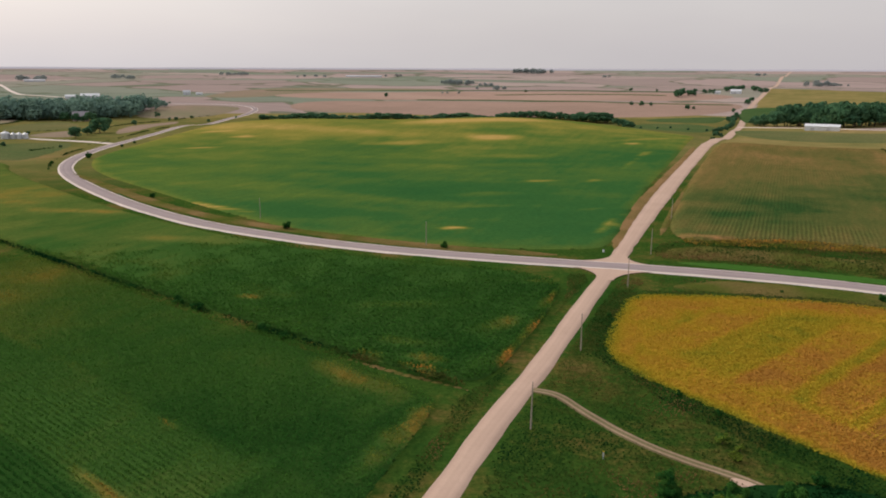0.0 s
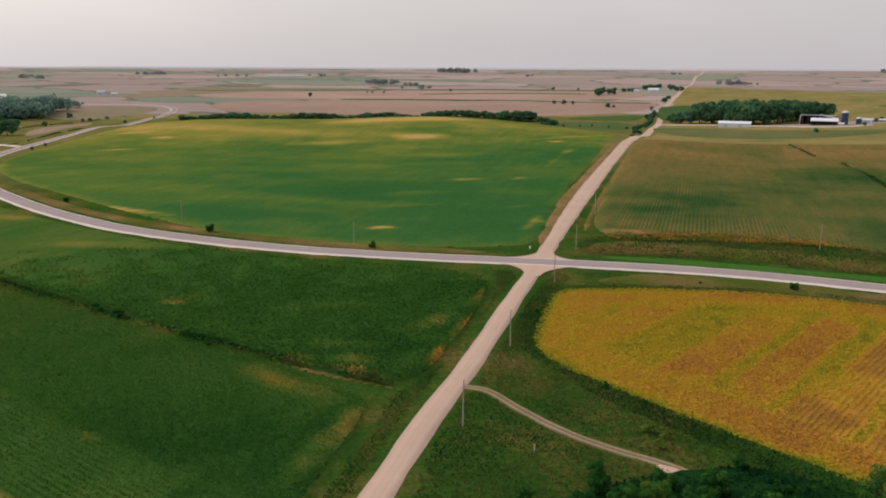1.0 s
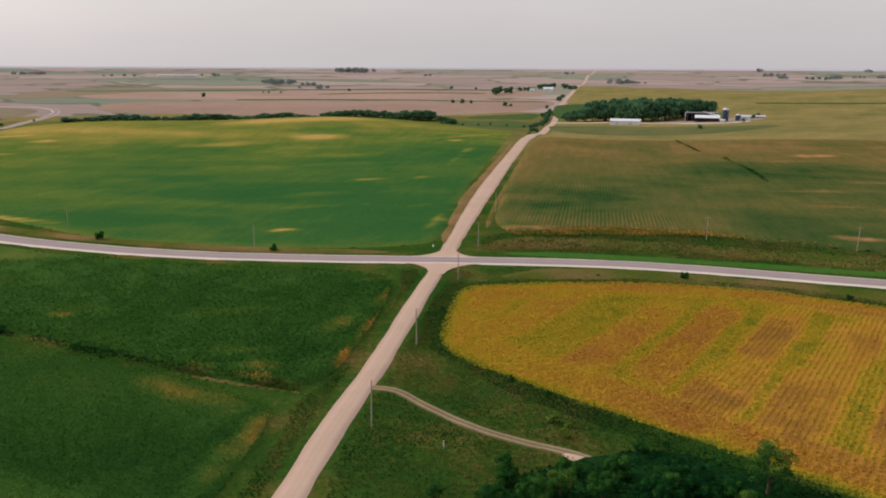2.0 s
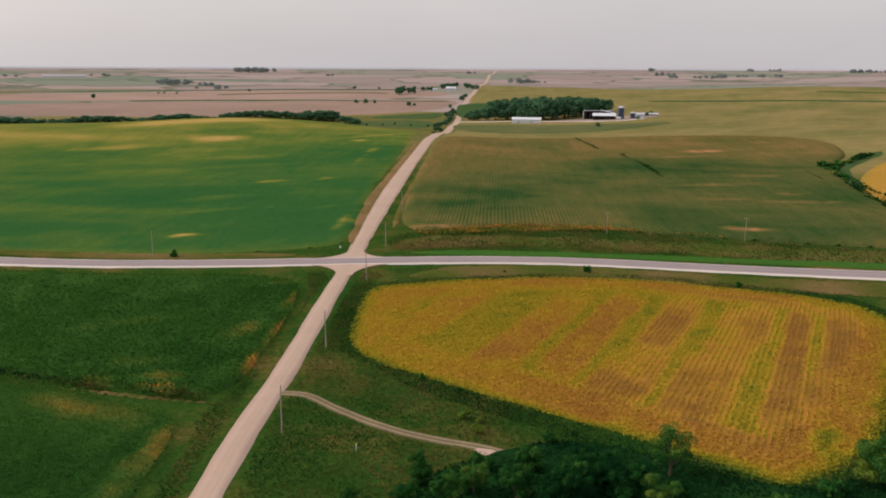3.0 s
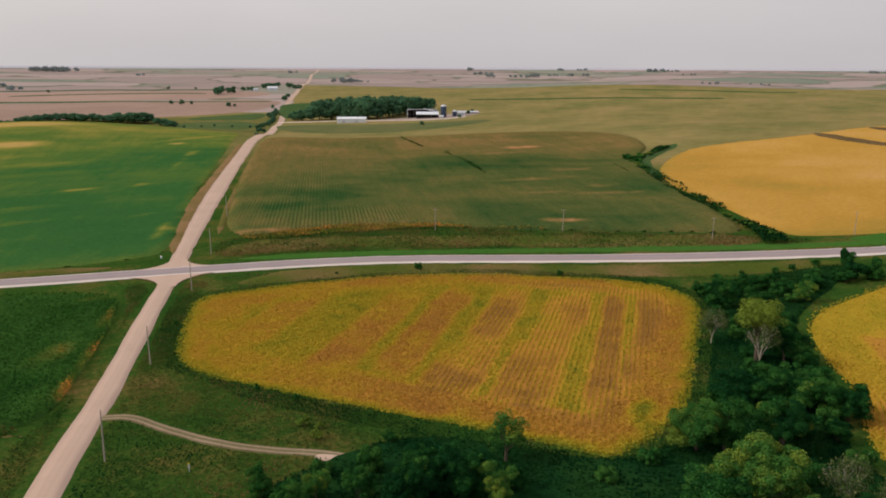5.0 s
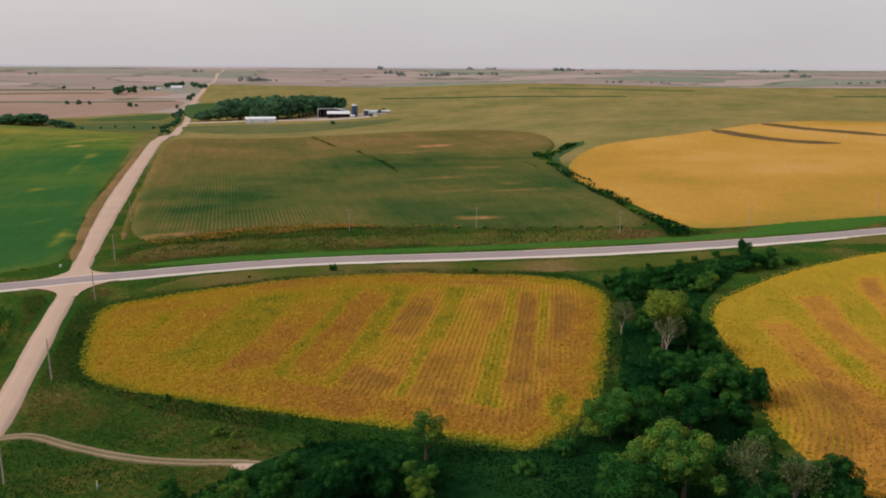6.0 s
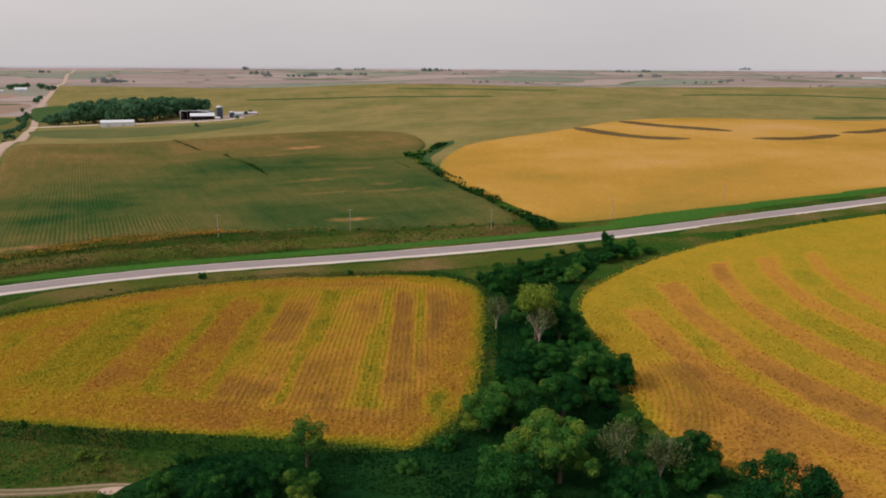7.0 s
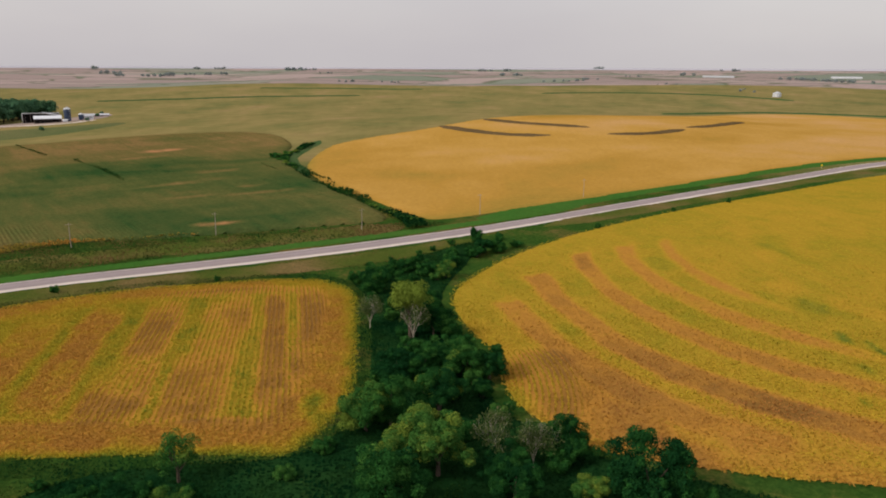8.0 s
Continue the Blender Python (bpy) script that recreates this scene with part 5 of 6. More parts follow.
TRACK_TREES = [(62, 106, 9.5), (54, 110, 7.0), (48, 115, 6.5), (40, 121, 6.5), (71, 103, 9.5), (80, 99, 5), (26, 119, 3.5), (35, 114, 6), (42, 112, 7), (60, 104, 9), (66, 107, 9), (75, 97, 8.5)]
SHADED = {(145, 101), (150, 97), (158, 94), (159, 88), (161, 83), (144, 105), (181, 112), (209, 155), (123, 31), (130, 50), (144, 84), (150, 79), (112, 52), (116, 57)}
FRESH = {(120, 91), (125, 88), (102, 72), (118, 40), (248, 148), (231, 161), (75, 97), (40, 121), (48, 115), (95, 67), (217, 147)}
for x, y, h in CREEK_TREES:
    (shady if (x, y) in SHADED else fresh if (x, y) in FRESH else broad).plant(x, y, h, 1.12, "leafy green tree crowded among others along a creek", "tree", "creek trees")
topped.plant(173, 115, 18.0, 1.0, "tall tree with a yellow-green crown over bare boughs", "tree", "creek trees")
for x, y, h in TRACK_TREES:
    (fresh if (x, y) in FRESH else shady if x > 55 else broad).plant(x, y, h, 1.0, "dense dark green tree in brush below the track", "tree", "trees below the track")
for x, y, h in ((57.5, 144, 2.4), (58, 137, 2.0), (60, 141, 1.5)):
    yellow_weed.plant(x, y, h, 1.0, "clump of tall yellow-flowering weeds in rough grass", "weeds", "yellow weeds")
slim.plant(85, 108, 10.4, 1.0, "slender green tree standing clear of the brush", "tree", "trees below the track")
for x, y, h in ((172, 113, 14.0), (178, 133, 10.3), (120, 60, 11.8), (124, 54, 10.2), (127, 52, 9.5)):
    dead.plant(x, y, h, 0.75, "half-dead tree with bleached bare branches over brush", "dead tree", "dead creek trees")
for x, y, h, w in ((276, 148, 8.6, 0.8), (283, 144, 7.6, 0.8), (289, 158, 7.5, 0.7), (216, 168, 5, 1), (222, 160, 5, 1), (236, 152, 5, 1), (258, 152, 5, 1), (266, 156, 4.5, 1), (270, 150, 5, 1), (200, 148, 4.5, 1), (196, 138, 4.5, 1),
                   (188, 132, 4, 1), (176, 118, 5, 1.1), (190, 112, 4, 1), (148, 78, 4, 1), (154, 84, 4.5, 1), (142, 69, 4, 1), (137, 60, 3.5, 1), (196, 121, 4.5, 1), (206, 128, 4, 1), (214, 135, 4, 1.1), (184, 107, 4.5, 1), (226, 163, 5, 1), (238, 161, 5.5, 1), (244, 153, 5, 1.2), (255, 149, 4.5, 1.3), (271, 147, 4.5, 1.3), (282, 143, 4, 1.4), (293, 140, 3.5, 1.3), (226, 148, 4, 1.2), (234, 144, 3.5, 1.3), (166, 110, 5, 1.1), (170, 100, 6, 1.2), (150, 104, 5, 1), (144, 98, 5, 1), (128, 92, 4, 1), (108, 92, 4, 1), (96, 92, 3.5, 1), (140, 70, 4, 1), (128, 72, 5, 1),
                   (132, 60, 4, 1), (126, 50, 5, 1), (128, 22, 4, 1), (255, 165, 3, 1), (262, 170, 2.5, 1), (245, 172, 3, 1), (235, 175, 3, 1), (270, 168, 2.5, 1), (282, 166, 3, 1), (295, 160, 3, 1), (300, 152, 3.5, 1), (61, 119, 5.5, 0.8), (70, 128, 2.6, 1), (52, 122, 4, 1), (44, 118, 4, 1), (30, 112, 4, 1), (20, 112, 3.5, 1)):
    shrub.plant(x, y, h, w, "rounded dark green shrub in creekside brush", "bush", "creek shrubs")
for x, y, h in ((1, 320, 3.2), (-74, 359, 4.1), (-175, 458, 3.1), (-309, 670, 5.9), (-311, 778, 3), (-312, 750, 3), (148, 246, 3.0), (190, 212, 2.6), (426, 79, 3.0), (391, 99, 2.4), (339, 120, 3.2), (118, 255, 1.2), (56, 168, 1.5), (61.5, 157, 1.8), (52, 227, 1.6)):
    shrub.plant(x, y, h, 0.85, "lone round green bush at a field edge", "bush", "field edge bushes")
for x, y, h in ((-78, 233, 2.8), (-86, 239, 3.0), (-52, 212, 2.8), (-45, 207, 2.2), (-108, 257, 2.2), (-24, 193, 1.8), (-130, 275, 2.2)):
    shrub.plant(x, y, h, 1.3, "low dark bush in a weedy ditch line", "bush", "ditch bushes")
for x, y, h in ((460, 437, 9), (482, 444, 7.6), (518, 462, 5.2), (543, 473, 4.5), (452, 421, 8), (432, 395, 5), (422, 382, 4), (440, 408, 5), (500, 452, 5), (530, 468, 4.5), 
                (334, 247, 3.4), (328, 237, 4.0), (319, 223, 4.4), (312, 211, 5.0), (309, 204, 5.0)):
    distant_bush.plant(x, y, 0.65 * h, 1.5, "dark green brush along a winding gully", "bush", "gully brush")


def thicket(points, label, extra, wander, wide, mat):
    """A far wood that nobody could count: crowns of leaf sprays and their stems joined in one mesh."""
    g = np.random.default_rng(len(points))
    vs, ripe = [], []
    for x, y, h in points:
        for k in range(1 + extra):
            tx, ty = (x, y) if k == 0 else (x + g.normal(0, wander), y + g.normal(0, wander))
            th = h * (1 if k == 0 else g.uniform(0.7, 0.95))
            d = g.normal(size=(230, 3))
            d[:, 2] = np.abs(d[:, 2]) * 1.3 - 0.55
            d /= np.linalg.norm(d, axis=1, keepdims=True)
            lump = 0.8 + 0.3 * np.sin(d[:, :1] * 5 + k) * np.cos(d[:, 1:2] * 6 + k)
            q = np.array([tx, ty, float(ground_height(tx, ty)) + 0.45 * th]) + d * lump * np.array([0.40 * wide * th, 0.40 * wide * th, 0.55 * th])
            v, _ = leaves(q, 0.11 * th * g.uniform(0.6, 1.3, len(q)), d, 0.4, k)
            vs.append(v)
            ripe.append(np.full(len(v), g.uniform(0.2, 0.7)))
    v = np.vstack(vs)
    tagged(new("far_wood", mesh_of("far_wood", v, np.arange(len(v)).reshape(-1, 4), mat, {"ripe": np.concatenate(ripe)})), label, "far woods", kind="stuff")


gully = smooth_line([(548, 476), (500, 452), (458, 430), (428, 390), (395, 341), (370, 305), (345, 262), (328, 237), (309, 204), (298, 194)], 6.0)
swell = (3.0 + 7.0 * patches(gully[:, 0], gully[:, 1], 40, 77))[:, None]
strip_of("grass_waterway", [(575, 486), (530, 466), (480, 440), (440, 404), (405, 352)], 7.0, 0.4, lambda x, y, d: 0.15 + 0.6 * (patches(x, y, 20, 80) - 0.4), M_PASTURE, "green grass banks along a winding gully", "grass strip")
plants("gully_brush", np.vstack([gully + [0.8, -0.6] * swell, (gully - [0.8, -0.6] * swell)[::-1]]), 40, 1.3, 1.3, 4, 0.8, 2.8, lambda x, y, d: np.clip(0.1 + 0.8 * (patches(x, y, 14, 78) - 0.4), 0, 1), lambda x, y, d: 2.4 * (patches(x, y, 22, 79) - 0.28) + 0.5 * np.clip((235 - y) / 20, 0, 1), M_GRASS, "tangled dark green brush filling a gully", "brush", seed=38)

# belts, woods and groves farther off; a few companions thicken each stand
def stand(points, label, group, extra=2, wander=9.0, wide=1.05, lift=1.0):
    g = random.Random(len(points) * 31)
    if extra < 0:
        return thicket([(x, y, lift * h) for x, y, h in points], label, -extra, wander, wide, M_PALEHAZETREE if extra == -3 else M_HAZETREE)
    for x, y, h in points:
        for k in range(1 + extra):
            dx, dy = (0, 0) if k == 0 else (g.gauss(0, wander), g.gauss(0, wander))
            distant.plant(x + dx, y + dy, lift * h * (1 if k == 0 else g.uniform(0.7, 0.95)), wide, label, "tree", group)


stand([(x, 1330 - 0.00006 * (x + 60) ** 2 * 9, 10.5 + 2.5 * math.sin(x * 0.05)) for x in range(-300, 100, 16)], "dark tree in a belt behind the hill", "valley belt", 1, 6, 2.1, 1.0)
stand([(100, 1340, 11), (112, 1344, 11), (124, 1348, 11), (138, 1352, 11.5), (151, 1354, 11.9), (165, 1350, 12), (177, 1347, 12.9), (190, 1338, 12), (201, 1329, 12.8), (213, 1319, 13), (225, 1309, 14.6), (235, 1302, 16), (245, 1295, 18.2), (256, 1286, 18), (268, 1277, 18), (282, 1236, 13.3), (292, 1206, 10.5)],
      "dark tree in a belt behind the hill", "valley belt", 1, 6, 1.7)
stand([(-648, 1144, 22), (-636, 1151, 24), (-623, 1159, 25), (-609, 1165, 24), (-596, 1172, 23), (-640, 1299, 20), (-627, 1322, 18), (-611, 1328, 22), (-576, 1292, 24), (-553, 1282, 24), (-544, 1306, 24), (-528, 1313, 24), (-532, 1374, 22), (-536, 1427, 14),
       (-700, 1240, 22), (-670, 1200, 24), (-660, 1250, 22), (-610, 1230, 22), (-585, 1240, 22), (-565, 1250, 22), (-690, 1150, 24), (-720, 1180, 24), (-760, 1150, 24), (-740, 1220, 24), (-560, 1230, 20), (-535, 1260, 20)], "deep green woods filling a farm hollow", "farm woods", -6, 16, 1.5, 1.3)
stand([(-579, 1181, 16), (-562, 1155, 13), (-525, 1160, 16), (-539, 1141, 13), (-529, 1146, 11), (-399, 901, 18), (-421, 972, 14), (-399, 840, 12.8), (-401, 873, 11.4), (-408, 903, 9), (-420, 1056, 7.6), (-474, 1290, 9), (-438, 1245, 5.4), (-429, 1249, 6.3), (-417, 1293, 5.6), (-372, 1234, 5.3),
       (-350, 1317, 3.5), (-536, 1485, 4), (-521, 1488, 4), (-475, 887, 3.8), (-369, 744, 3.3), (-429, 752, 5)], "green tree by a curving country road", "roadside trees", 0, 6, 1.1)
stand([(485, 1201, 11.1), (491, 1179, 13.7), (501, 1167, 20), (516, 1167, 24), (535, 1163, 25), (553, 1159, 26), (573, 1155, 27), (579, 1127, 27), (592, 1111, 27), (618, 1121, 26), (650, 1140, 24), (694, 1178, 20), (721, 1184, 20), (547, 1123, 22), (561, 1101, 22), (538, 1241, 14), (672, 1160, 22), (635, 1150, 24), (740, 1234, 16), (696, 1222, 20)],
      "tall dark tree in a farm windbreak", "farm grove", 2, 10, 1.0, 1.38)
stand([(560, 921, 6.2), (673, 994, 5.5), (735, 1060, 6), (760, 1085, 6)], "small round tree in a farm meadow", "farm meadow trees", 0)
stand([(590, 1507, 11.5), (629, 1589, 8.5), (496, 1310, 9), (471, 1255, 10), (410, 1108, 9), (398, 1085, 7), (385, 1060, 7), (370, 1030, 7), (355, 1000, 7), (329, 929, 8), (484, 1290, 8), (519, 1385, 6), (440, 1180, 8), (455, 1215, 8), (279, 800, 2.5)], "green tree along the gravel road", "road trees", 1, 5, 1.1)
stand([(528, 1745, 19), (551, 1801, 19), (567, 1796, 13), (720, 1960, 13), (740, 1960, 13), (770, 2005, 12), (763, 1915, 13), (757, 1860, 13), (700, 1930, 12), (790, 1990, 12), (630, 1879, 10), (649, 1870, 10), (610, 1890, 8)], "tree round a far farmhouse", "far farm trees", 1, 9, 1.1)
stand([(372, 1534, 7.7), (387, 1514, 9.8), (403, 1506, 7.6), (451, 1431, 8.5), (461, 1428, 6.3), (211, 1984, 7), (478, 1985, 9), (536, 1955, 6), (-130, 1800, 10), (343, 1163, 4), (342, 1076, 4), (353, 1031, 4), (465, 1240, 8), (300, 1170, 4), (320, 1150, 4)], "lone tree between dry fields", "lone far trees", 0, 5)
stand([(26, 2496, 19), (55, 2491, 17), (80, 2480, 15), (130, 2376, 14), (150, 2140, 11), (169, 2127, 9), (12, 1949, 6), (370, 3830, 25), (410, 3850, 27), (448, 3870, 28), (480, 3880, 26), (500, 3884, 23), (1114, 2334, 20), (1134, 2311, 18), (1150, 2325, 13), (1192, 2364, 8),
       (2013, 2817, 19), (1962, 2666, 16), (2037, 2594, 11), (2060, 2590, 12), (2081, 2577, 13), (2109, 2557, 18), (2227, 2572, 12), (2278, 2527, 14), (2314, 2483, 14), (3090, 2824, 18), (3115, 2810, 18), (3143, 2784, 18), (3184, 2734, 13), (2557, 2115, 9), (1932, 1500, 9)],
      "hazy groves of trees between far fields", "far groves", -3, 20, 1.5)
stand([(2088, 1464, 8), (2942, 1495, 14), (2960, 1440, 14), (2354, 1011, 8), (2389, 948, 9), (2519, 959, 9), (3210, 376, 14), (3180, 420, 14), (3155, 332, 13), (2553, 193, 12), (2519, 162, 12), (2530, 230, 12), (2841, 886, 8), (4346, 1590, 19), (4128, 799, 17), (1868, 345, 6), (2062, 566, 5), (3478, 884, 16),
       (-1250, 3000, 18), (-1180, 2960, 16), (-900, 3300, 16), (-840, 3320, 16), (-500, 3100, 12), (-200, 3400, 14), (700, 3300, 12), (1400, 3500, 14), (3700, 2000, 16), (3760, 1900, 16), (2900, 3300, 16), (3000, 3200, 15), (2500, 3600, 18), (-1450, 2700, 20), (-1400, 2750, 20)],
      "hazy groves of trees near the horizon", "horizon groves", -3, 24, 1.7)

# ---- poles, signs and posts ----
def utility_pole(height, arm, turn):
    root = new("utility_pole")
    part("pole", tube(bmesh.new(), (0, 0, -0.5), (0, 0, height), 0.19, 0.12, 8), M_POLE, root)
    spots_at = [(0, 0)]
    if arm:
        part("crossarm", box(bmesh.new(), 0, 0.16, height - 0.7, 2.4, 0.12, 0.14, 0, 0.02), M_POLE, root)
        spots_at += [(-1.05, 0.16), (1.05, 0.16)]
    for x, y in spots_at:
        z = height if y == 0 else height - 0.56
        bm = tube(bmesh.new(), (x, y, z - 0.02), (x, y, z + 0.12), 0.03, 0.03, 6)
        tube(bm, (x, y, z + 0.10), (x, y, z + 0.24), 0.09, 0.06, 8)
        part("insulator", bm, M_PORCELAIN, root, "small grey insulator")
    root.rotation_euler = (0, 0, radians(turn))
    return root


plain_pole = cross_pole = None
for x, y in ((19.1, 150.7), (38.0, 197.3), (65.8, 261.0), (87.2, 310.8), (117.9, 387), (-6.9, 324.9), (-93.2, 386.3)):
    m = pose(x, y, float(ground_height(x, y)), random.uniform(-1, 1), random.uniform(-1, 1), 22)
    plain_pole = copy_thing(plain_pole, m) if plain_pole else utility_pole(10.6, False, 22)
    plain_pole.matrix_basis = m
    tagged(plain_pole, "slim weathered wooden utility pole beside the gravel road", "utility pole", "road poles")
for x, y in ((191.8, 302.8), (242.2, 269.2), (284.0, 216.5), (342.5, 184.8), (409.6, 154.7)):
    m = pose(x, y, float(ground_height(x, y)), random.uniform(-1, 1), random.uniform(-1, 1), -30)
    cross_pole = copy_thing(cross_pole, m) if cross_pole else utility_pole(10.6, True, -30)
    cross_pole.matrix_basis = m
    tagged(cross_pole, "grey wooden utility pole with a short crossarm in weeds", "utility pole", "paved road poles")


def road_sign(x, y, turn, colour, size, name, label):
    root = new(name)
    root.matrix_basis = pose(x, y, float(ground_height(x, y)), 0, 0, turn)
    part("post", box(bmesh.new(), 0, 0, -0.3, 0.09, 0.06, 2.6, 0, 0.01), M_GALV, root)
    bm = bmesh.new()
    bmesh.ops.create_cube(bm, size=1, matrix=Matrix.Translation((0, -0.06, 2.0)) @ Matrix.Rotation(radians(45), 4, "Y") @ Matrix.Diagonal((size, 0.02, size, 1)))
    part("plate", bm, colour, root)
    tagged(root, label, "road sign")


road_sign(586, 50, -60, M_YELLOW, 1.1, "warning_sign", "yellow diamond warning sign on a steel post in grass")
marker = new("marker_post")
marker.matrix_basis = pose(32, 138, float(ground_height(32, 138)))
part("post", box(bmesh.new(), 0, 0, -0.2, 0.22, 0.10, 1.5, 0, 0.02), M_WHITE, marker)
part("cap", box(bmesh.new(), 0, 0, 1.3, 0.30, 0.16, 0.22, 0, 0.02), M_YELLOW, marker, "yellow marker cap")
tagged(marker, "short white marker post with a yellow cap in grass", "marker post")
cabinet = new("utility_pedestal")
cabinet.matrix_basis = pose(68, 314, float(ground_height(68, 314)))
part("body", box(bmesh.new(), 0, 0, -0.1, 0.6, 0.45, 0.9, 20, 0.04), M_WHITE, cabinet)
part("lid", box(bmesh.new(), 0, 0, 0.8, 0.68, 0.52, 0.1, 20, 0.03), M_GALV, cabinet)
tagged(cabinet, "small pale utility pedestal at the field corner", "utility box")


# ---- farm buildings ----
def gable_house(name, x, y, turn, w, d, wall, rise, wall_mat, roof_mat, label, category, doors=1, windows=3, over=0.6):
    """A gabled building along its own x: body with gables, two roof slopes, doors and windows set in the front."""
    root = new(name)
    root.matrix_basis = pose(x, y, float(ground_height(x, y)) - 0.3, 0, 0, turn)
    bm = bmesh.new()
    prof = [(-d / 2, 0), (d / 2, 0), (d / 2, wall), (0, wall + rise), (-d / 2, wall)]
    ends = [[bm.verts.new((sx * w / 2, py, pz)) for py, pz in prof] for sx in (-1, 1)]
    bm.faces.new(ends[0][::-1])
    bm.faces.new(ends[1])
    for a in range(5):
        b = (a + 1) % 5
        bm.faces.new((ends[0][a], ends[0][b], ends[1][b], ends[1][a]))
    bmesh.ops.recalc_face_normals(bm, faces=bm.faces)
    part("wall", bm, wall_mat, root)
    slope = math.atan2(rise, d / 2)
    length = math.hypot(rise, d / 2) + over
    for s in (-1, 1):
        bm = bmesh.new()
        mid = Vector((0, s * (d / 4 + over / 2 * math.cos(slope)), wall + rise / 2 - over / 2 * math.sin(slope) + 0.18))
        m = Matrix.Translation(mid) @ Matrix.Rotation(-s * slope, 4, "X") @ Matrix.Diagonal((w + 2 * over, length, 0.2, 1))
        bmesh.ops.create_cube(bm, size=1, matrix=m)
        part("roof", bm, roof_mat, root)
    for k in range(doors):
        px = -w / 2 + (k + 0.5) * w / max(1, doors) * 0.9
        door_w, door_h = min(4.2, w * 0.25), min(3.8, wall * 0.75)
        part("door", box(bmesh.new(), px, -d / 2 - 0.04, 0.3, door_w, 0.12, door_h, 0, 0.02), M_GREYROOF, root)
    for k in range(windows):
        px = -w / 2 + (k + 0.75) * w / max(1, windows) * 0.92
        window = part("window", box(bmesh.new(), px, -d / 2 - 0.03, wall * 0.5, 1.2, 0.10, wall * 0.28), M_WHITE, root)
        part("pane", box(bmesh.new(), px, -d / 2 - 0.10, wall * 0.5 + 0.1, 1.0, 0.05, wall * 0.28 - 0.2), M_GLASS, window)
    return tagged(root, label, category)


def open_barn(x, y, turn, w, d, front, back, label):
    root = new("cattle_barn")
    root.matrix_basis = pose(x, y, float(ground_height(x, y)) - 0.2, 0, 0, turn)
    part("back_wall", box(bmesh.new(), 0, d / 2, 0, w, 0.3, back), M_SHADEBLACK, root)
    for s in (-1, 1):
        part("side_wall", box(bmesh.new(), s * w / 2, 0, 0, 0.3, d, min(front, back)), M_BARNWOOD, root)
    for k in range(7):
        part("post", box(bmesh.new(), -w / 2 + (k + 0.5) * w / 7, -d / 2, 0, 0.3, 0.3, front), M_BARNWOOD, root)
    part("feed_wall", box(bmesh.new(), 0, -d / 2 + 0.4, 0, w, 0.25, 1.2), M_SHADEBLACK, root)
    bm = bmesh.new()
    a = math.atan2(back - front, d)
    bmesh.ops.create_cube(bm, size=1, matrix=Matrix.Translation((0, 0, (front + back) / 2 + 0.2)) @ Matrix.Rotation(a, 4, "X") @ Matrix.Diagonal((w + 1.5, math.hypot(d, back - front) + 1.5, 0.25, 1)))
    part("roof", bm, M_WHITE, root, "white sheet metal roof")
    part("fascia", box(bmesh.new(), 0, -d / 2 - 0.8, front - 0.5, w + 1.5, 0.15, 0.7), M_WHITE, root)
    return tagged(root, label, "barn")


def round_bin(name, x, y, radius, wall, cone, mat, label, category, group="", dome=False):
    """A round bin or silo: ribbed wall, roof with a cap, ladder."""
    root = new(name)
    root.matrix_basis = pose(x, y, float(ground_height(x, y)) - 0.2)
    bm = bmesh.new()
    rings = max(4, int(wall / 1.0))
    last = None
    for k in range(2 * rings + 1):
        rr = radius + (0.06 if k % 2 else 0.0)
        ring = [bm.verts.new((rr * math.cos(a * math.pi / 10), rr * math.sin(a * math.pi / 10), wall * k / (2 * rings))) for a in range(20)]
        if last:
            for a in range(20):
                bm.faces.new((last[a], last[(a + 1) % 20], ring[(a + 1) % 20], ring[a]))
        last = ring
    part("wall", bm, mat, root)
    bm = bmesh.new()
    steps = 5 if dome else 2
    for k in range(steps):
        u0, u1 = k / steps, (k + 1) / steps
        f0, f1 = [(math.cos(u * math.pi / 2), math.sin(u * math.pi / 2)) if dome else (1 - 0.9 * u, u) for u in (u0, u1)]
        bmesh.ops.create_cone(bm, cap_ends=k == steps - 1, segments=20, radius1=(radius + 0.2) * f0[0], radius2=(radius + 0.2) * max(0.02, f1[0]), depth=max(0.02, cone * (f1[1] - f0[1])),
                              matrix=Matrix.Translation((0, 0, wall + cone * (f0[1] + f1[1]) / 2)))
    part("roof", bm, mat if not dome else M_GALV, root)
    part("cap", tube(bmesh.new(), (0, 0, wall + cone * 0.92), (0, 0, wall + cone + 0.5), radius * 0.14, radius * 0.12, 10), M_GALV, root)
    bm = bmesh.new()
    for s in (-0.25, 0.25):
        box(bm, s, -radius - 0.15, 0, 0.06, 0.06, wall)
    for k in range(int(wall / 0.6)):
        box(bm, 0, -radius - 0.15, 0.4 + 0.6 * k, 0.5, 0.05, 0.05)
    part("ladder", bm, M_GALV, root)
    return tagged(root, label, category, group)


sheet("farm_yard", [(560, 1010), (640, 1000), (720, 1020), (790, 1090), (760, 1110), (680, 1085), (600, 1085), (545, 1060)], 0.35, 5.0, one, M_YARD, "bare trampled dirt and gravel farmyard", "farmyard", 0, 0.2)
gable_house("machine_shed", 506, 1030, -27, 42, 15, 6.0, 2.6, M_WHITE, M_WHITE, "long white metal machine shed beside a farm drive", "shed", 2, 0)
open_barn(640, 1035, -32, 34, 12, 6.5, 9.5, "open-fronted cattle barn with white roof and dark interior")
open_barn(648, 1064, -32, 46, 16, 13.5, 12.0, "tall dark open barn with a thin white roof edge")
conveyor = new("feed_conveyor")
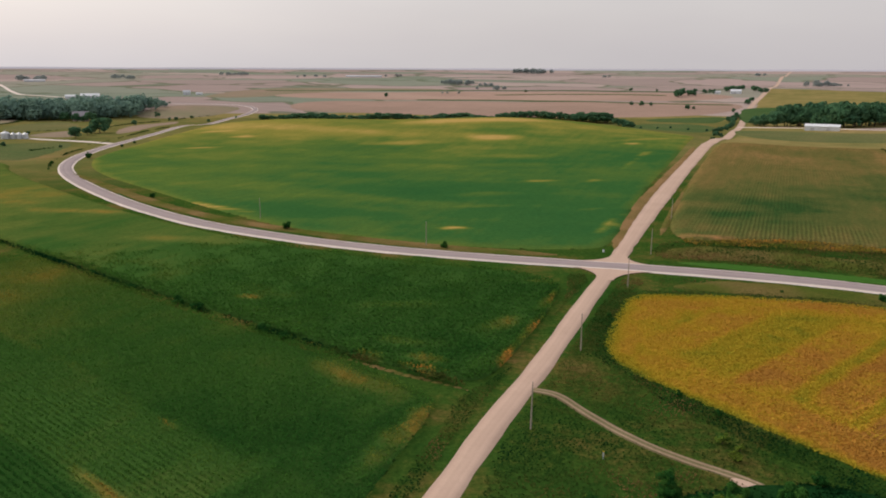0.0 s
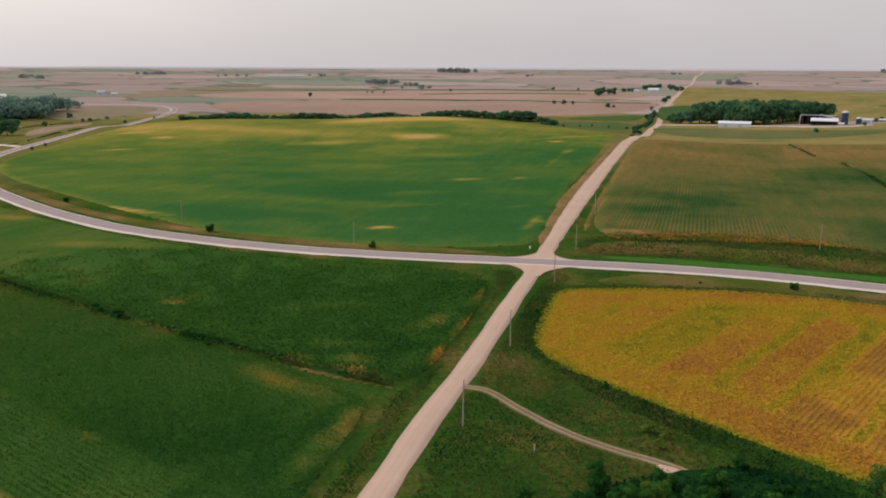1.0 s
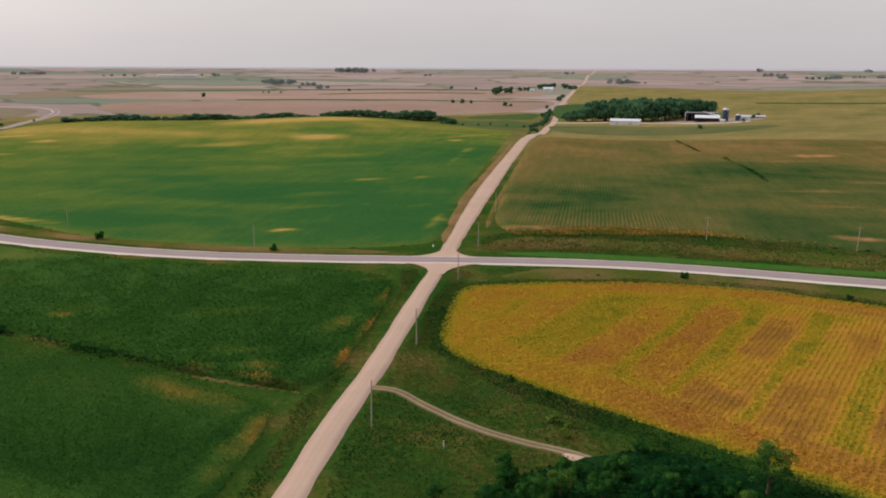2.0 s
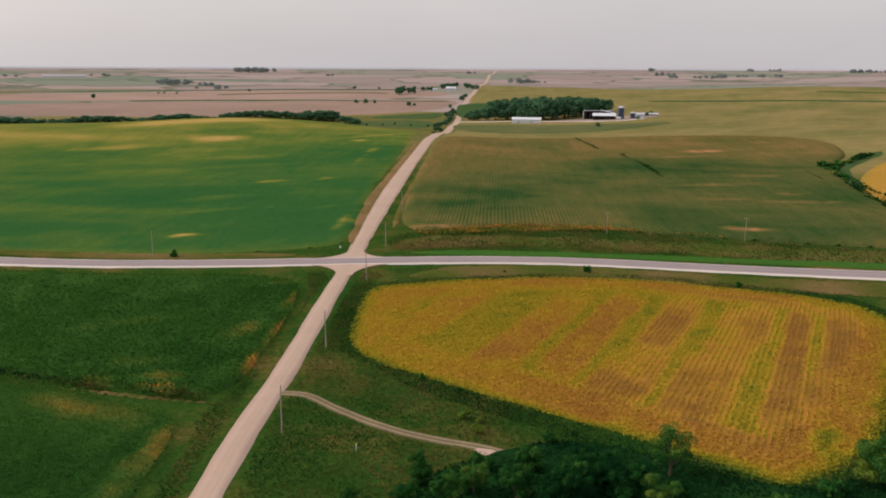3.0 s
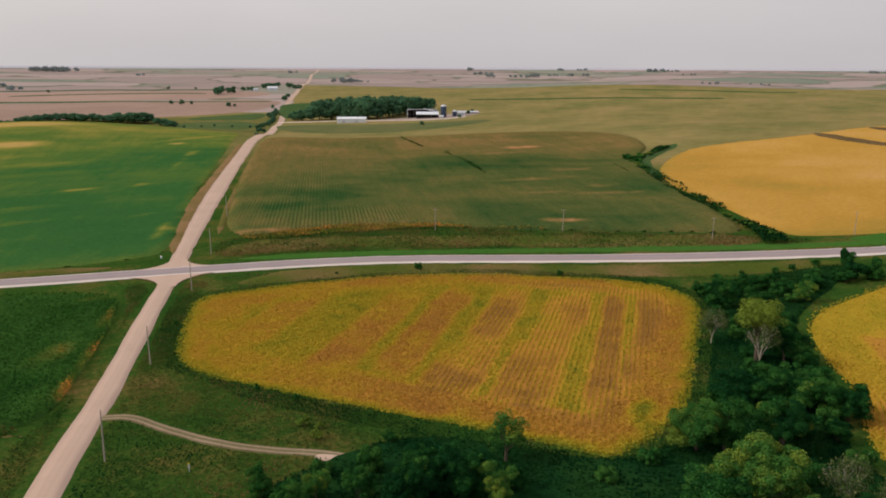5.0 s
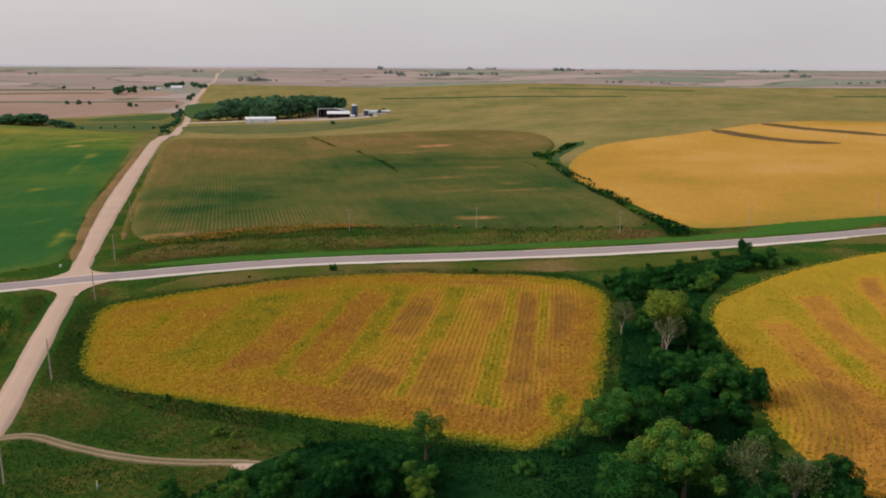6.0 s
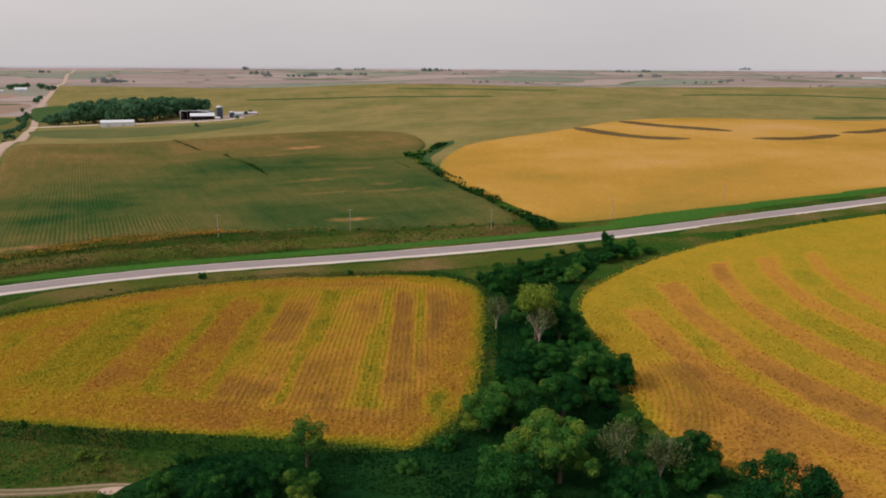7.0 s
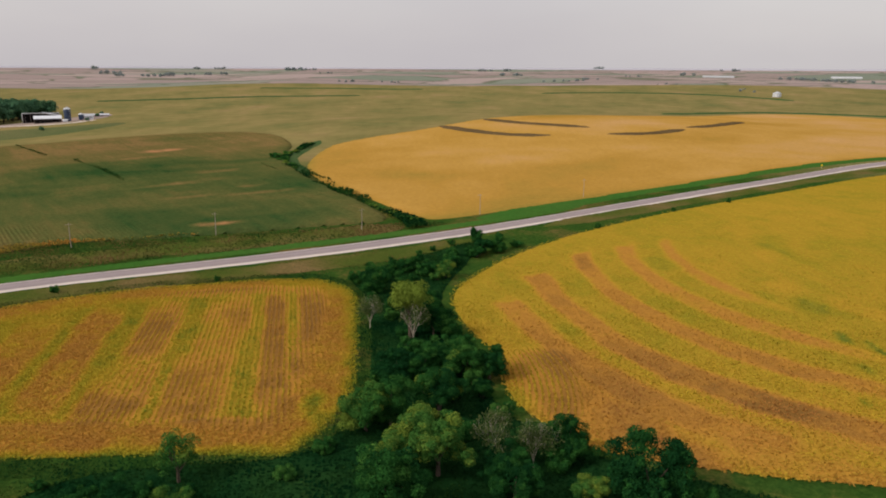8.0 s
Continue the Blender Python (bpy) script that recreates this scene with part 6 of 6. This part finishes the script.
conveyor.matrix_basis = pose(652, 1048, float(ground_height(652, 1048)), 0, 0, -32)
part("tube", tube(bmesh.new(), (-10, 0, 13.6), (13, 0, 9.2), 0.9, 0.9, 8), M_WHITE, conveyor)
for px, pz in ((-9, 13.0), (1, 11.2), (11, 9.2)):
    part("leg", tube(bmesh.new(), (px, 0.2, -0.3), (px, 0.2, pz), 0.25, 0.2, 6), M_GALV, conveyor)
tagged(conveyor, "white feed conveyor slanting between two barns", "conveyor")
round_bin("silo", 640, 1092, 3.2, 10.5, 3.0, M_WHITE, "pale round silo with a domed top behind barns", "silo", "farm silos", True)
round_bin("silo", 668, 1032, 4.6, 17.0, 2.6, M_BLUE, "tall dark blue steel silo beside a barn", "silo", "farm silos", True)
round_bin("silo", 688, 1030, 3.6, 8.0, 2.0, M_BLUE, "short dark blue silo near farm sheds", "silo", "farm silos", True)
gable_house("farm_shed", 702, 1032, -36, 12, 9, 5.5, 2.4, M_WHITE, M_GREYROOF, "small white farm shed with a grey roof", "shed", 1, 1)
gable_house("calf_shed", 735, 1068, -36, 42, 9, 3.2, 1.6, M_BARNWOOD, M_GREYROOF, "long low shed with a weathered grey roof", "shed", 2, 0)
gable_house("feed_shed", 655, 1018, -32, 6, 5, 3.0, 1.0, M_WHITE, M_WHITE, "tiny white shed in front of a barn", "shed", 1, 0)
gable_house("farmhouse", 694, 1848, -20, 24, 12, 6.0, 4.0, M_WHITE, M_WHITE, "white farmhouse beneath far trees", "house", 1, 4)
gable_house("outbuilding", 655, 1860, -20, 12, 8, 4.0, 2.5, M_WHITE, M_GREYROOF, "small white outbuilding beside a farmhouse", "shed", 1, 1)
gable_house("old_barn", -545, 1170, 25, 22, 14, 7.5, 6.5, M_BARNWOOD, M_OLDROOF, "weathered grey barn with a steep roof near woods", "barn", 1, 2)
gable_house("farm_shed", -620, 1200, 25, 13, 8, 3.5, 2.0, M_WHITE, M_WHITE, "small white shed at the edge of woods", "shed", 1, 0)
gable_house("white_hall", -690, 1530, 20, 34, 14, 8.0, 4.0, M_WHITE, M_WHITE, "white farm building above dark woods", "barn", 2, 3)
gable_house("white_hall", -735, 1545, 20, 20, 12, 5.0, 3.0, M_WHITE, M_WHITE, "second white farm building above dark woods", "barn", 1, 2)
gable_house("farmhouse", -597, 1825, 18, 16, 10, 6.5, 4.0, M_WHITE, M_GREYROOF, "white house alone among far fields", "house", 1, 3)
gable_house("farm_shed", -570, 1832, 18, 14, 9, 3.5, 2.0, M_WHITE, M_GREYROOF, "low white shed beside a far house", "shed", 1, 1)
for k, (x, y, r) in enumerate(((-471, 832, 4.6), (-463, 833, 3.0), (-457, 834, 3.0), (-451, 835, 3.0))):
    round_bin("grain_bin", x, y, r, 5.2 if k else 6.4, 1.8, M_GALV, "galvanised round grain bin beside a gravel lane", "grain bin", "grain bins")
round_bin("grain_bin", 1742, 249, 8.5, 7.5, 3.5, M_GALV, "large galvanised grain bin alone in far fields", "grain bin", "far grain bins")
# white walls given the grey roof colour to dull them as haze would
for x, y, turn, w in ((3300, 700, -75, 120), (3500, 250, -85, 110), (-330, 3300, 5, 150), (-1300, 2500, 25, 60)):
    gable_house("poultry_house", x, y, turn, w, 14, 4.5, 3.0, M_GREYROOF, M_GREYROOF, "very long low white livestock house on the horizon", "barn", 2, 0)
